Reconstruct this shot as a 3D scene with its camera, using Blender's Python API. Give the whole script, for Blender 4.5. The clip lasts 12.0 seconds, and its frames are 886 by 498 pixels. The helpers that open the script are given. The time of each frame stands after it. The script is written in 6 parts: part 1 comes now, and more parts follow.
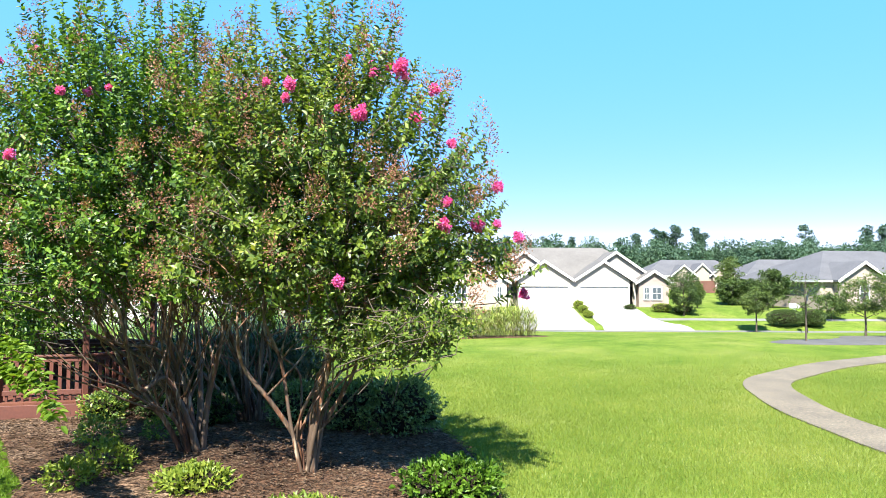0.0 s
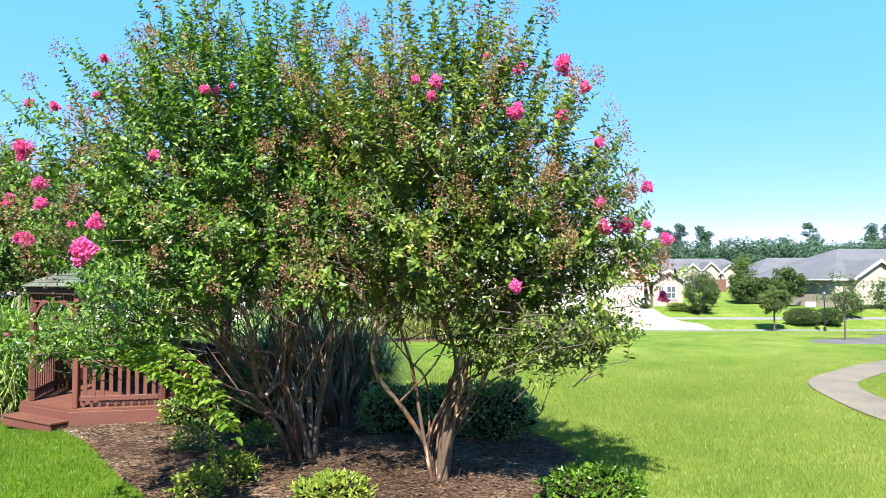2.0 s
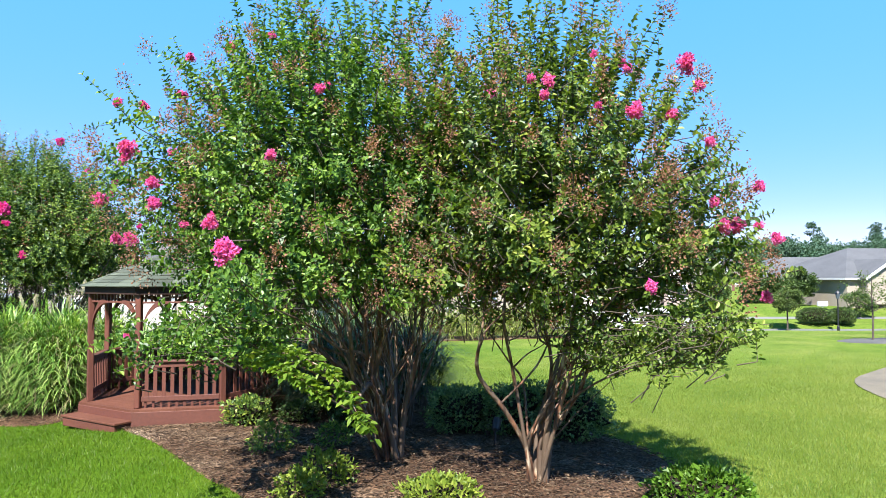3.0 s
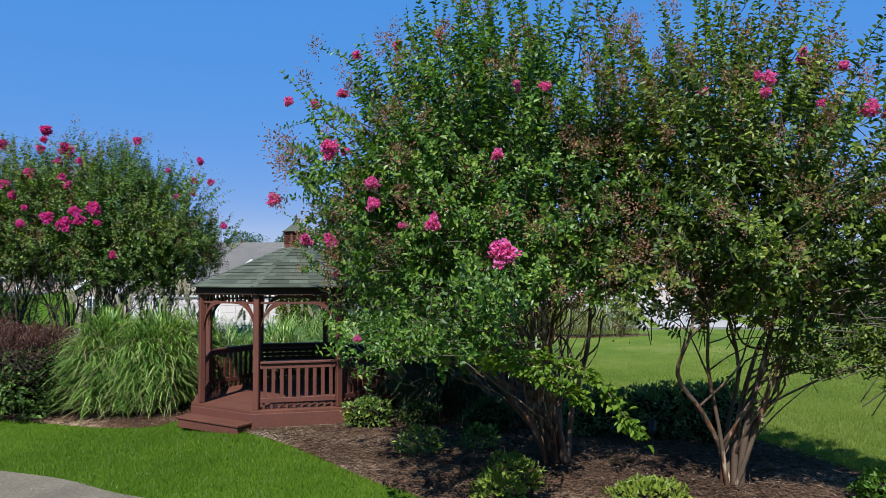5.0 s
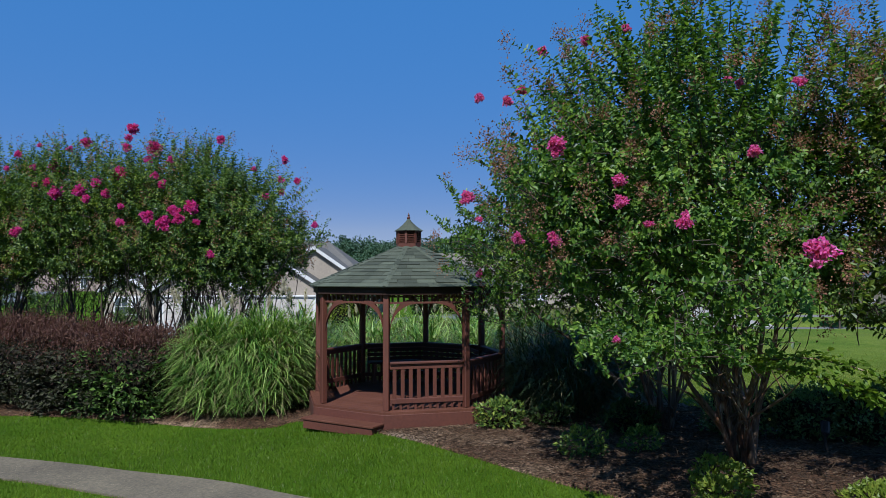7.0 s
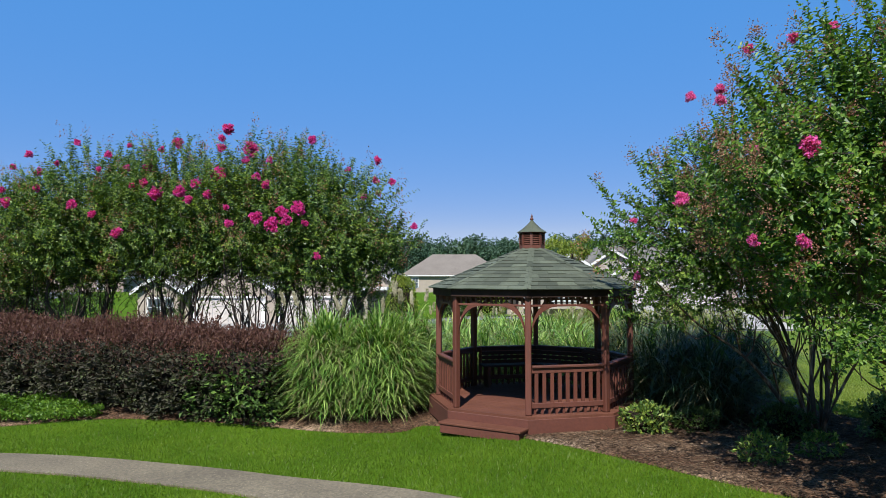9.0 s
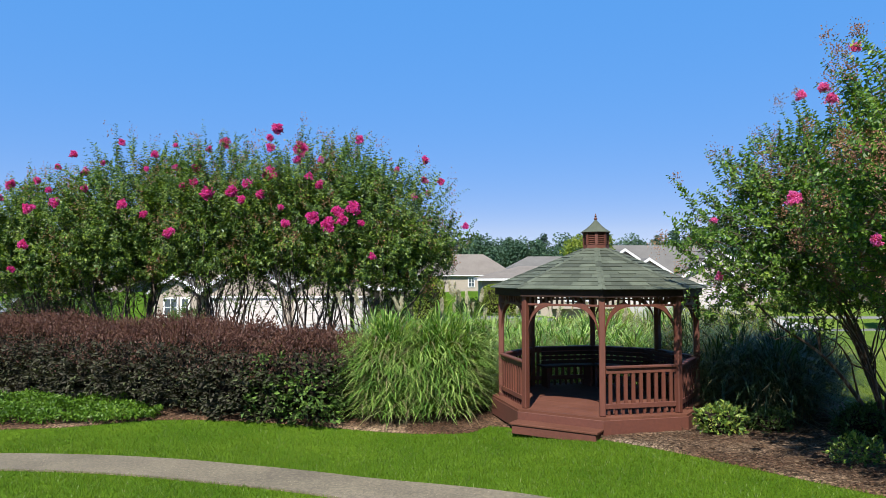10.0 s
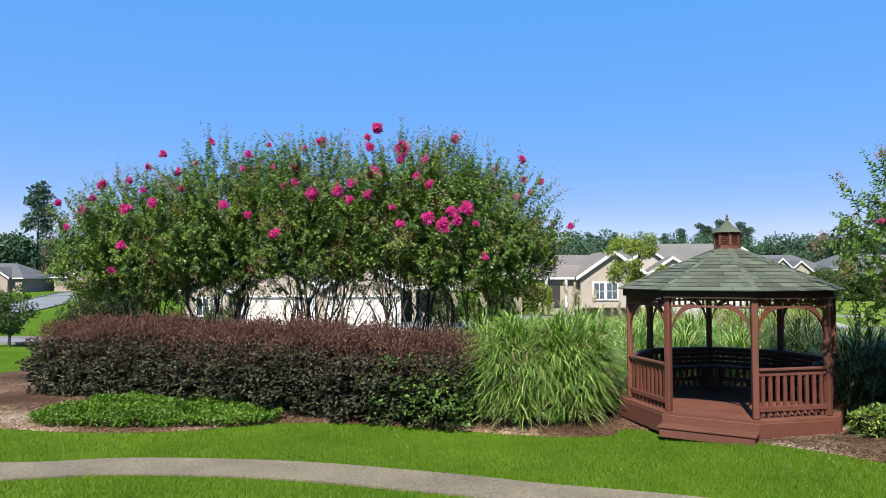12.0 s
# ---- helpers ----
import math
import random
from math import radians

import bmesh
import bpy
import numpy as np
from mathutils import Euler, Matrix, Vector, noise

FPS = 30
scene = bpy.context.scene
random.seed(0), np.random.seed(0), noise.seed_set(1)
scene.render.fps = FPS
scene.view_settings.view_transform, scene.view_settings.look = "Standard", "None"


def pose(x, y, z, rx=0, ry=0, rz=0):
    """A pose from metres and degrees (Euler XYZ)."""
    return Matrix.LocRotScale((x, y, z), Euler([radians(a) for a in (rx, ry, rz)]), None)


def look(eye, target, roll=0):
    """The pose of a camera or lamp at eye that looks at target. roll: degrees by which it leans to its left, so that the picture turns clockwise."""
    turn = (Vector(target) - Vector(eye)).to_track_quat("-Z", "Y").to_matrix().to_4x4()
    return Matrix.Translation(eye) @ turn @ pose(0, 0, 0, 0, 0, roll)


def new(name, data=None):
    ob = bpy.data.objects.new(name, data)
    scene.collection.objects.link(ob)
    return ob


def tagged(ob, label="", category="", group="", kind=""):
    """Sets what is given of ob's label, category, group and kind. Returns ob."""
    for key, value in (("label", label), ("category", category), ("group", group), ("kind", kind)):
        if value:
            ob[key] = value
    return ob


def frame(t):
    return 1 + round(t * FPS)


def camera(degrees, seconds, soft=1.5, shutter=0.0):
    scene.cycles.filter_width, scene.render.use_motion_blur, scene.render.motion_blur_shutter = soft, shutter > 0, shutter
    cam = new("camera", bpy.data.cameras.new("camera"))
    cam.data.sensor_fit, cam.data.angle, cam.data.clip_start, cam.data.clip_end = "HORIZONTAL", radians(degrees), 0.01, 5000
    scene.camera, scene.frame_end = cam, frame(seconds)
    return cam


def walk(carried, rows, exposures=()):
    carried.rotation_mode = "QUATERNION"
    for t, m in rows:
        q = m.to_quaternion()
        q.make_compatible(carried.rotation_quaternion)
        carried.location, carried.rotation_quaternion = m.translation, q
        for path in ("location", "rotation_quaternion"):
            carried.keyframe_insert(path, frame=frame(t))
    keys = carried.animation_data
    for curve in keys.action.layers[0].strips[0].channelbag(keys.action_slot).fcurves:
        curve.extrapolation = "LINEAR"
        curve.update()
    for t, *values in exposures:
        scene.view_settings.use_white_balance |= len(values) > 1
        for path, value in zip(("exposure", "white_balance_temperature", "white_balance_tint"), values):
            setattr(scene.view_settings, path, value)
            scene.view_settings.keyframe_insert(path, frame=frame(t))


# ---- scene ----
cam = camera(64.0, 12.0, soft=0.8)
# seconds, place in metres, yaw, pitch, roll in degrees
ROWS = [
    (0.0, 0.001, 0.000, 2.550, -0.00, 2.32, -0.21),
    (0.5, -0.260, 0.060, 2.553, -0.00, 2.32, -0.14),
    (1.0, -0.585, 0.116, 2.566, 0.00, 2.31, -0.06),
    (1.5, -0.987, 0.170, 2.580, 0.01, 2.29, 0.00),
    (2.0, -1.460, 0.210, 2.585, 0.03, 2.28, 0.03),
    (2.5, -2.000, 0.231, 2.588, 0.06, 2.26, 0.04),
    (3.0, -2.536, 0.258, 2.594, 0.09, 2.23, 0.04),
    (5.0, -4.583, 0.374, 2.628, 0.24, 2.09, 0.12),
    (5.5, -5.111, 0.402, 2.631, 0.26, 2.07, 0.14),
    (6.0, -5.664, 0.427, 2.632, 0.26, 2.06, 0.14),
    (6.5, -6.232, 0.461, 2.637, 0.25, 2.06, 0.13),
    (7.0, -6.818, 0.499, 2.630, 0.26, 2.06, 0.11),
    (9.0, -9.158, 0.675, 2.654, 0.51, 2.14, 0.04),
    (9.5, -9.754, 0.708, 2.661, 0.56, 2.15, 0.05),
    (10.0, -10.366, 0.726, 2.659, 0.58, 2.13, 0.07),
    (10.5, -10.982, 0.759, 2.669, 0.59, 2.11, 0.09),
    (11.0, -11.619, 0.800, 2.687, 0.60, 2.08, 0.12),
    (11.5, -12.232, 0.830, 2.697, 0.60, 2.04, 0.14),
    (12.0, -12.836, 0.856, 2.717, 0.60, 2.00, 0.15),
]
# seconds, stops, white balance in kelvin, tint
EXPOSURES = [(0.0, 2.18, 6350, 10), (2.5, 2.1, 6150, 10), (3.2, 1.82, 6100, 10), (4.8, 0.94, 5850, 10), (5.5, 0.60, 5700, 10), (6.5, 0.38, 5600, 10), (7.2, 0.38, 5600, 10), (8.8, 0.84, 6050, 10), (12.0, 1.28, 6300, 10)]
walk(cam, [(t, pose(x, y, z, 90 + pitch, roll, yaw)) for t, x, y, z, yaw, pitch, roll in ROWS], EXPOSURES)

# ---- light ----
SUN_TO = Vector((-0.25, -0.97, 0)).normalized() * math.cos(radians(50)) + Vector((0, 0, math.sin(radians(50))))
world = bpy.data.worlds.new("world")
scene.world = world
world.use_nodes = True
wn = world.node_tree
sky = wn.nodes.new("ShaderNodeTexSky")
sky.sky_type, sky.sun_disc = "NISHITA", False
sky.sun_elevation, sky.sun_rotation = radians(50), radians(194.5)
sky.air_density, sky.dust_density, sky.ozone_density = 1.0, 0.05, 2.5
# a clear, deep sky: even in brightness, paler towards the horizon
apart, again = wn.nodes.new("ShaderNodeSeparateColor"), wn.nodes.new("ShaderNodeCombineColor")
apart.mode = again.mode = "HSV"
wn.links.new(sky.outputs[0], apart.inputs[0])
again.inputs[0].default_value = 0.610
for socket, power, gain, most in ((1, 0.57, 1.09, 0.9), (2, 0.11, 0.98, 10.0)):
    curve, grow, cap = (wn.nodes.new("ShaderNodeMath") for _ in range(3))
    curve.operation, grow.operation, cap.operation = "POWER", "MULTIPLY", "MINIMUM"
    curve.inputs[1].default_value, grow.inputs[1].default_value, cap.inputs[1].default_value = power, gain, most
    wn.links.new(apart.outputs[socket], curve.inputs[0])
    wn.links.new(curve.outputs[0], grow.inputs[0])
    wn.links.new(grow.outputs[0], cap.inputs[0])
    wn.links.new(cap.outputs[0], again.inputs[socket])
wn.links.new(again.outputs[0], wn.nodes["Background"].inputs[0])
wn.nodes["Background"].inputs[1].default_value = 0.33
sun = new("sun", bpy.data.lights.new("sun", "SUN"))
sun.data.energy, sun.data.angle, sun.data.color = 5.0, radians(0.53), (1.0, 0.95, 0.86)
sun.matrix_world = look(SUN_TO * 50, (0, 0, 0))


# ---- materials ----
def ramp(nt, src, stops):
    n = nt.nodes.new("ShaderNodeValToRGB")
    el = n.color_ramp.elements
    while len(el) < len(stops):
        el.new(0.5)
    for e, (p, c) in zip(el, stops):
        e.position, e.color = p, (*c, 1)
    nt.links.new(src, n.inputs[0])
    return n.outputs[0]


def tex(nt, scale, detail=4, kind="ShaderNodeTexNoise", stretch=(1, 1, 1), space="Object"):
    co = nt.nodes.new("ShaderNodeTexCoord")
    mp = nt.nodes.new("ShaderNodeMapping")
    mp.inputs["Scale"].default_value = stretch
    nt.links.new(co.outputs[space], mp.inputs[0])
    t = nt.nodes.new(kind)
    t.inputs["Scale"].default_value = scale
    if "Detail" in t.inputs:
        t.inputs["Detail"].default_value = detail
    nt.links.new(mp.outputs[0], t.inputs["Vector"])
    return t.outputs["Distance"] if kind == "ShaderNodeTexVoronoi" else t.outputs["Fac"] if "Fac" in t.outputs else t.outputs[0]


def mix(nt, a, b, fac, mode="MIX"):
    n = nt.nodes.new("ShaderNodeMix")
    n.data_type, n.blend_type = "RGBA", mode
    for sock, v in ((n.inputs[6], a), (n.inputs[7], b), (n.inputs[0], fac)):
        if isinstance(v, (int, float)):
            sock.default_value = v
        elif isinstance(v, tuple):
            sock.default_value = (*v, 1)
        else:
            nt.links.new(v, sock)
    return n.outputs[2]


def surface(name, dark, light, scale=6, fine=60, rough=0.8, bump=0.3, big=0.6, metal=0.0, stretch=(1, 1, 1), vary=0.0, depth=0.01, space="Object", shine=0.5):
    """A surface mottled at two scales, with fine relief; vary: how far each object's own random number shifts its brightness."""
    m = bpy.data.materials.new(name)
    m.use_nodes = True
    nt = m.node_tree
    b = nt.nodes["Principled BSDF"]
    f1 = tex(nt, fine, 5, stretch=stretch, space=space)
    f2 = tex(nt, scale, 3, stretch=stretch, space=space)
    c1 = ramp(nt, f2, ((0.3, dark), (0.7, light)))
    mid = tuple((x + y) / 2 for x, y in zip(dark, light))
    c2 = ramp(nt, f1, ((0.3, tuple(x * 0.7 for x in mid)), (0.72, tuple(min(1, x * 1.25) for x in mid))))
    col = mix(nt, c2, c1, big)
    if vary:
        info = nt.nodes.new("ShaderNodeObjectInfo")
        v = ramp(nt, info.outputs["Random"], ((0.0, (1 - vary,) * 3), (1.0, (1 + vary,) * 3)))
        col = mix(nt, col, v, 1.0, "MULTIPLY")
    nt.links.new(col, b.inputs["Base Color"])
    b.inputs["Roughness"].default_value, b.inputs["Metallic"].default_value = rough, metal
    b.inputs["Specular IOR Level"].default_value = shine
    if bump:
        bp = nt.nodes.new("ShaderNodeBump")
        bp.inputs["Strength"].default_value, bp.inputs["Distance"].default_value = bump, depth
        nt.links.new(f1, bp.inputs["Height"])
        nt.links.new(bp.outputs[0], b.inputs["Normal"])
    return m


def leafy(name, stops, rough=0.45, thin=0.35, big=1.2, spread=0.35, shine=0.3):
    """Leaves: each one its own tint, light shining through, broad patches over the crown."""
    m = bpy.data.materials.new(name)
    m.use_nodes = True
    nt = m.node_tree
    b = nt.nodes["Principled BSDF"]
    geo = nt.nodes.new("ShaderNodeNewGeometry")
    patch = tex(nt, big, 2)
    add = nt.nodes.new("ShaderNodeMath")
    add.operation = "MULTIPLY_ADD"
    nt.links.new(patch, add.inputs[0])
    add.inputs[1].default_value = spread * 2
    sub = nt.nodes.new("ShaderNodeMath")
    sub.operation = "MULTIPLY_ADD"
    nt.links.new(geo.outputs["Random Per Island"], sub.inputs[0])
    sub.inputs[1].default_value, sub.inputs[2].default_value = 1 - spread, -spread / 2
    nt.links.new(sub.outputs[0], add.inputs[2])
    col = ramp(nt, add.outputs[0], stops)
    nt.links.new(col, b.inputs["Base Color"])
    b.inputs["Roughness"].default_value = rough
    b.inputs["Specular IOR Level"].default_value = shine
    tr = nt.nodes.new("ShaderNodeBsdfTranslucent")
    nt.links.new(mix(nt, col, (1.35, 1.35, 0.5), 1.0, "MULTIPLY"), tr.inputs[0])
    ms = nt.nodes.new("ShaderNodeMixShader")
    ms.inputs[0].default_value = thin
    nt.links.new(b.outputs[0], ms.inputs[1])
    nt.links.new(tr.outputs[0], ms.inputs[2])
    nt.links.new(ms.outputs[0], nt.nodes["Material Output"].inputs[0])
    return m


def plain(name, col, rough=0.5, metal=0.0):
    return surface(name, tuple(c * 0.92 for c in col), tuple(min(1, c * 1.06) for c in col), 3, 40, rough, 0.1, metal=metal)


LEAF = leafy("crape_leaf", ((0.0, (0.014, 0.0356, 0.0076)), (0.4, (0.0512, 0.1131, 0.015)), (0.75, (0.1457, 0.2381, 0.03)), (1.0, (0.3029, 0.369, 0.0676))), 0.45, 0.38, 1.6, 0.4, shine=0.4)
LEAF_OLIVE = leafy("olive_crape_leaf", ((0.0, (0.0163, 0.034, 0.0076)), (0.4, (0.0625, 0.1069, 0.0167)), (0.75, (0.1686, 0.2245, 0.033)), (1.0, (0.3375, 0.3521, 0.0751))), 0.45, 0.38, 1.6, 0.4, shine=0.4)
LEAF_FAR = leafy("crape_leaf_row", ((0.0, (0.01529, 0.03192, 0.00832)), (0.5, (0.06404, 0.1215, 0.0182)), (1.0, (0.2612, 0.3341, 0.05304))), 0.45, 0.36, shine=0.4)
SEED = leafy("seed_head", ((0.0, (0.09408, 0.04268, 0.0257)), (0.5, (0.215, 0.1016, 0.06212)), (1.0, (0.3629, 0.1931, 0.1178))), 0.7, 0.25)
PETAL = leafy("pink_petal", ((0.0, (0.437, 0.027, 0.204)), (0.5, (0.608, 0.09, 0.348)), (1.0, (0.703, 0.252, 0.54))), 0.6, 0.45)
PETAL_ROW = leafy("magenta_petal", ((0.0, (0.387, 0.01562, 0.1794)), (0.6, (0.5704, 0.0418, 0.299)), (1.0, (0.6722, 0.1463, 0.4934))), 0.6, 0.45)
HEDGE = leafy("loropetalum_leaf", ((0.0, (0.01377, 0.0138, 0.01062)), (0.4, (0.04005, 0.03588, 0.0252)), (0.8, (0.06489, 0.06842, 0.03852)), (1.0, (0.1104, 0.1465, 0.0531))), 0.6, 0.18, 0.7, 0.35, shine=0.12)
HEDGE_GREEN = leafy("green_loropetalum_leaf", ((0.0, (0.0151, 0.017, 0.0104)), (0.4, (0.0377, 0.0377, 0.0209)), (0.58, (0.0565, 0.1037, 0.0244)), (1.0, (0.1885, 0.2828, 0.0522))), 0.55, 0.2, 1.1, 0.55, shine=0.12)
HEDGE_TOP = leafy("loropetalum_shoot", ((0.0, (0.037, 0.0172, 0.0143)), (0.5, (0.085, 0.0359, 0.0273)), (1.0, (0.1404, 0.0753, 0.0469))), 0.55, 0.3)
BOX = leafy("box_leaf", ((0.0, (0.0156, 0.0312, 0.0078)), (0.5, (0.03744, 0.06864, 0.01482)), (1.0, (0.1092, 0.156, 0.0351))), 0.42, 0.25)
DUSTY = leafy("grey_green_leaf", ((0.0, (0.03718, 0.0676, 0.02535)), (0.5, (0.1048, 0.1656, 0.05746)), (1.0, (0.3042, 0.3887, 0.1436))), 0.5, 0.25)
LIME = leafy("lime_leaf", ((0.0, (0.058, 0.0986, 0.0116)), (0.5, (0.1508, 0.203, 0.0232)), (1.0, (0.2784, 0.3016, 0.0522))), 0.45, 0.35)
VARIEG = leafy("variegated_leaf", ((0.0, (0.0234, 0.05625, 0.0132)), (0.5, (0.078, 0.1375, 0.0242)), (0.8, (0.26, 0.3125, 0.055)), (1.0, (0.442, 0.45, 0.11))), 0.45, 0.3, 6, 0.3)
COVER = leafy("groundcover_leaf", ((0.0, (0.0221, 0.05525, 0.0039)), (0.5, (0.065, 0.1365, 0.00845)), (1.0, (0.13, 0.2145, 0.0195))), 0.5, 0.32)
REED = leafy("reed_blade", ((0.0, (0.03629, 0.09408, 0.01584)), (0.4, (0.09936, 0.2016, 0.03024)), (0.7, (0.2506, 0.3584, 0.0828)), (1.0, (0.4666, 0.5376, 0.216))), 0.38, 0.35, 0.8, 0.2)
# blue-green reed, darkened for the shade it stands in beside the gazebo
REED_SHADED = leafy("shaded_blue_green_reed_blade", ((0.0, (0.015, 0.034, 0.014)), (0.5, (0.038, 0.07, 0.026)), (1.0, (0.10, 0.14, 0.06))), 0.4, 0.3, 0.8, 0.2)
STRAWY = leafy("yellow_green_reed_blade", ((0.0, (0.09, 0.13, 0.02)), (0.5, (0.20, 0.25, 0.045)), (1.0, (0.42, 0.42, 0.14))), 0.45, 0.35, 0.8, 0.3)
STRAW = leafy("dry_blade", ((0.0, (0.104, 0.0832, 0.0364)), (1.0, (0.2184, 0.1872, 0.104))), 0.7, 0.3)
PLUME = leafy("plume", ((0.0, (0.30, 0.265, 0.19)), (1.0, (0.56, 0.51, 0.40))), 0.8, 0.4)
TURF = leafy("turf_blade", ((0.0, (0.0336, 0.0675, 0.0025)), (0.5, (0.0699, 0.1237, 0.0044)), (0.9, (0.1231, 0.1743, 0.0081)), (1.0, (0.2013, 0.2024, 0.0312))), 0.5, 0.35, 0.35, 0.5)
# turf again, with the stronger light of the right side put into its colour
TURF_SUNLIT = leafy("sunny_turf_blade", ((0.0, (0.0666, 0.1015, 0.01312)), (0.5, (0.1332, 0.1793, 0.02224)), (0.9, (0.2116, 0.2301, 0.04432)), (1.0, (0.3291, 0.2572, 0.1696))), 0.5, 0.35, 0.3, 0.5)
# distance haze painted into the leaf colour: lifted and bluer
WOODS = leafy("hazed_far_leaf", ((0.0, (0.0236, 0.0515, 0.0352)), (0.5, (0.0445, 0.0897, 0.0518)), (1.0, (0.0877, 0.1404, 0.0725))), 0.6, 0.2, 0.08, 0.5)
YOUNG = leafy("young_leaf", ((0.0, (0.0299, 0.05681, 0.01316)), (0.5, (0.06877, 0.1076, 0.02392)), (1.0, (0.1435, 0.1794, 0.04784))), 0.5, 0.35)
def bark_material():
    """Smooth crape myrtle bark: grey-tan, with rusty strips where it peels and dark seams."""
    m = surface("crape_bark", (0.038, 0.023, 0.014), (0.115, 0.076, 0.048), 5, 30, 0.65, 0.25, 0.7, stretch=(1, 1, 0.35))
    nt = m.node_tree
    b = nt.nodes["Principled BSDF"]
    under = b.inputs["Base Color"].links[0].from_socket
    peel = ramp(nt, tex(nt, 9, 3, stretch=(1, 1, 0.14)), ((0.47, (0.0, 0.0, 0.0)), (0.53, (1.0, 1.0, 1.0))))
    rust = ramp(nt, tex(nt, 14, 4, stretch=(1, 1, 0.2)), ((0.35, (0.03, 0.014, 0.008)), (0.52, (0.14, 0.058, 0.026)), (0.66, (0.36, 0.28, 0.19))))
    nt.links.new(mix(nt, rust, under, peel), b.inputs["Base Color"])
    return m


BARK = bark_material()
BARK_FAR = surface("dark_bark", (0.039, 0.03016, 0.0234), (0.104, 0.0806, 0.0624), 4, 25, 0.85, 0.4, stretch=(1, 1, 0.3), shine=0.2)
# near-black: inner shade of shrubs and cupola put into the colour
SHADE_CORE = surface("shade_dark_core", (0.010, 0.008, 0.006), (0.024, 0.018, 0.013), 8, 40, 0.95, 0.5, shine=0.05)
STAIN = surface("red_stained_wood", (0.06596, 0.01755, 0.00882), (0.1018, 0.0288, 0.01512), 2.5, 26, 0.62, 0.25, 0.55, stretch=(1, 1, 0.25), vary=0.12)
# red stain darkened: shade under eaves and roof put into the colour
STAIN_SHADE = surface("shade_dark_stained_wood", (0.01872, 0.00936, 0.006864), (0.03588, 0.01716, 0.01248), 2.0, 24, 0.7, 0.25, vary=0.1, shine=0.2)
STAIN_H = surface("red_stained_board", (0.06402, 0.01755, 0.00924), (0.097, 0.0288, 0.01596), 1.6, 22, 0.66, 0.25, 0.55, vary=0.12)
DECK = surface("worn_deck_board", (0.07566, 0.027, 0.01596), (0.1164, 0.0468, 0.0294), 1.8, 25, 0.75, 0.25, vary=0.10, shine=0.15)
SHINGLE = surface("green_grey_shingle", (0.042, 0.050, 0.034), (0.085, 0.093, 0.066), 3.5, 130, 0.92, 0.5, 0.4, vary=0.34, shine=0.25)
ROOF_FAR = surface("grey_brown_roof", (0.088, 0.082, 0.074), (0.132, 0.124, 0.113), 0.5, 6, 0.92, 0.4, 0.5, depth=0.05, shine=0.2)
ROOF_TAUPE = surface("taupe_roof", (0.115, 0.098, 0.083), (0.165, 0.144, 0.124), 0.5, 6, 0.92, 0.4, 0.5, depth=0.05, shine=0.2)
ROOF_GREY = surface("grey_roof", (0.063, 0.063, 0.066), (0.099, 0.099, 0.102), 0.4, 6, 0.92, 0.4, 0.5, depth=0.05, shine=0.2)
STUCCO = surface("cream_siding", (0.2637, 0.2344, 0.1953), (0.3139, 0.2864, 0.2476), 0.7, 9, 0.85, 0.2)
TAN = surface("tan_siding", (0.235, 0.195, 0.155), (0.30, 0.255, 0.205), 0.7, 9, 0.85, 0.2)
TRIM = plain("white_trim", (0.52, 0.51, 0.49), 0.5)
GDOOR = plain("white_garage_door", (0.42, 0.38, 0.34), 0.45)
DARKGLASS = bpy.data.materials.new("window_glass")
DARKGLASS.use_nodes = True
DARKGLASS.node_tree.nodes["Principled BSDF"].inputs["Base Color"].default_value = (0.06, 0.075, 0.085, 1)
DARKGLASS.node_tree.nodes["Principled BSDF"].inputs["Roughness"].default_value = 0.06
DOORDARK = plain("dark_door", (0.0315, 0.0245, 0.021), 0.4)
BRICK_FAR = surface("pink_tan_brick", (0.20, 0.15, 0.125), (0.30, 0.235, 0.20), 1.5, 12, 0.9, 0.3)
FENCE = surface("brown_fence", (0.0832, 0.0338, 0.02184), (0.1248, 0.0546, 0.0364), 1.0, 9, 0.8, 0.2)
BLACK = plain("black_metal", (0.02, 0.02, 0.022), 0.4, 0.4)
PAVING = surface("weathered_paving", (0.1092, 0.1071, 0.0987), (0.1428, 0.1386, 0.1281), 0.5, 12, 0.9, 0.2)
CONCRETE = surface("pale_concrete", (0.2174, 0.2055, 0.1857), (0.2688, 0.257, 0.2372), 0.5, 12, 0.85, 0.2)
ASPHALT = surface("asphalt", (0.096, 0.099, 0.105), (0.138, 0.141, 0.147), 0.3, 20, 0.85, 0.2)


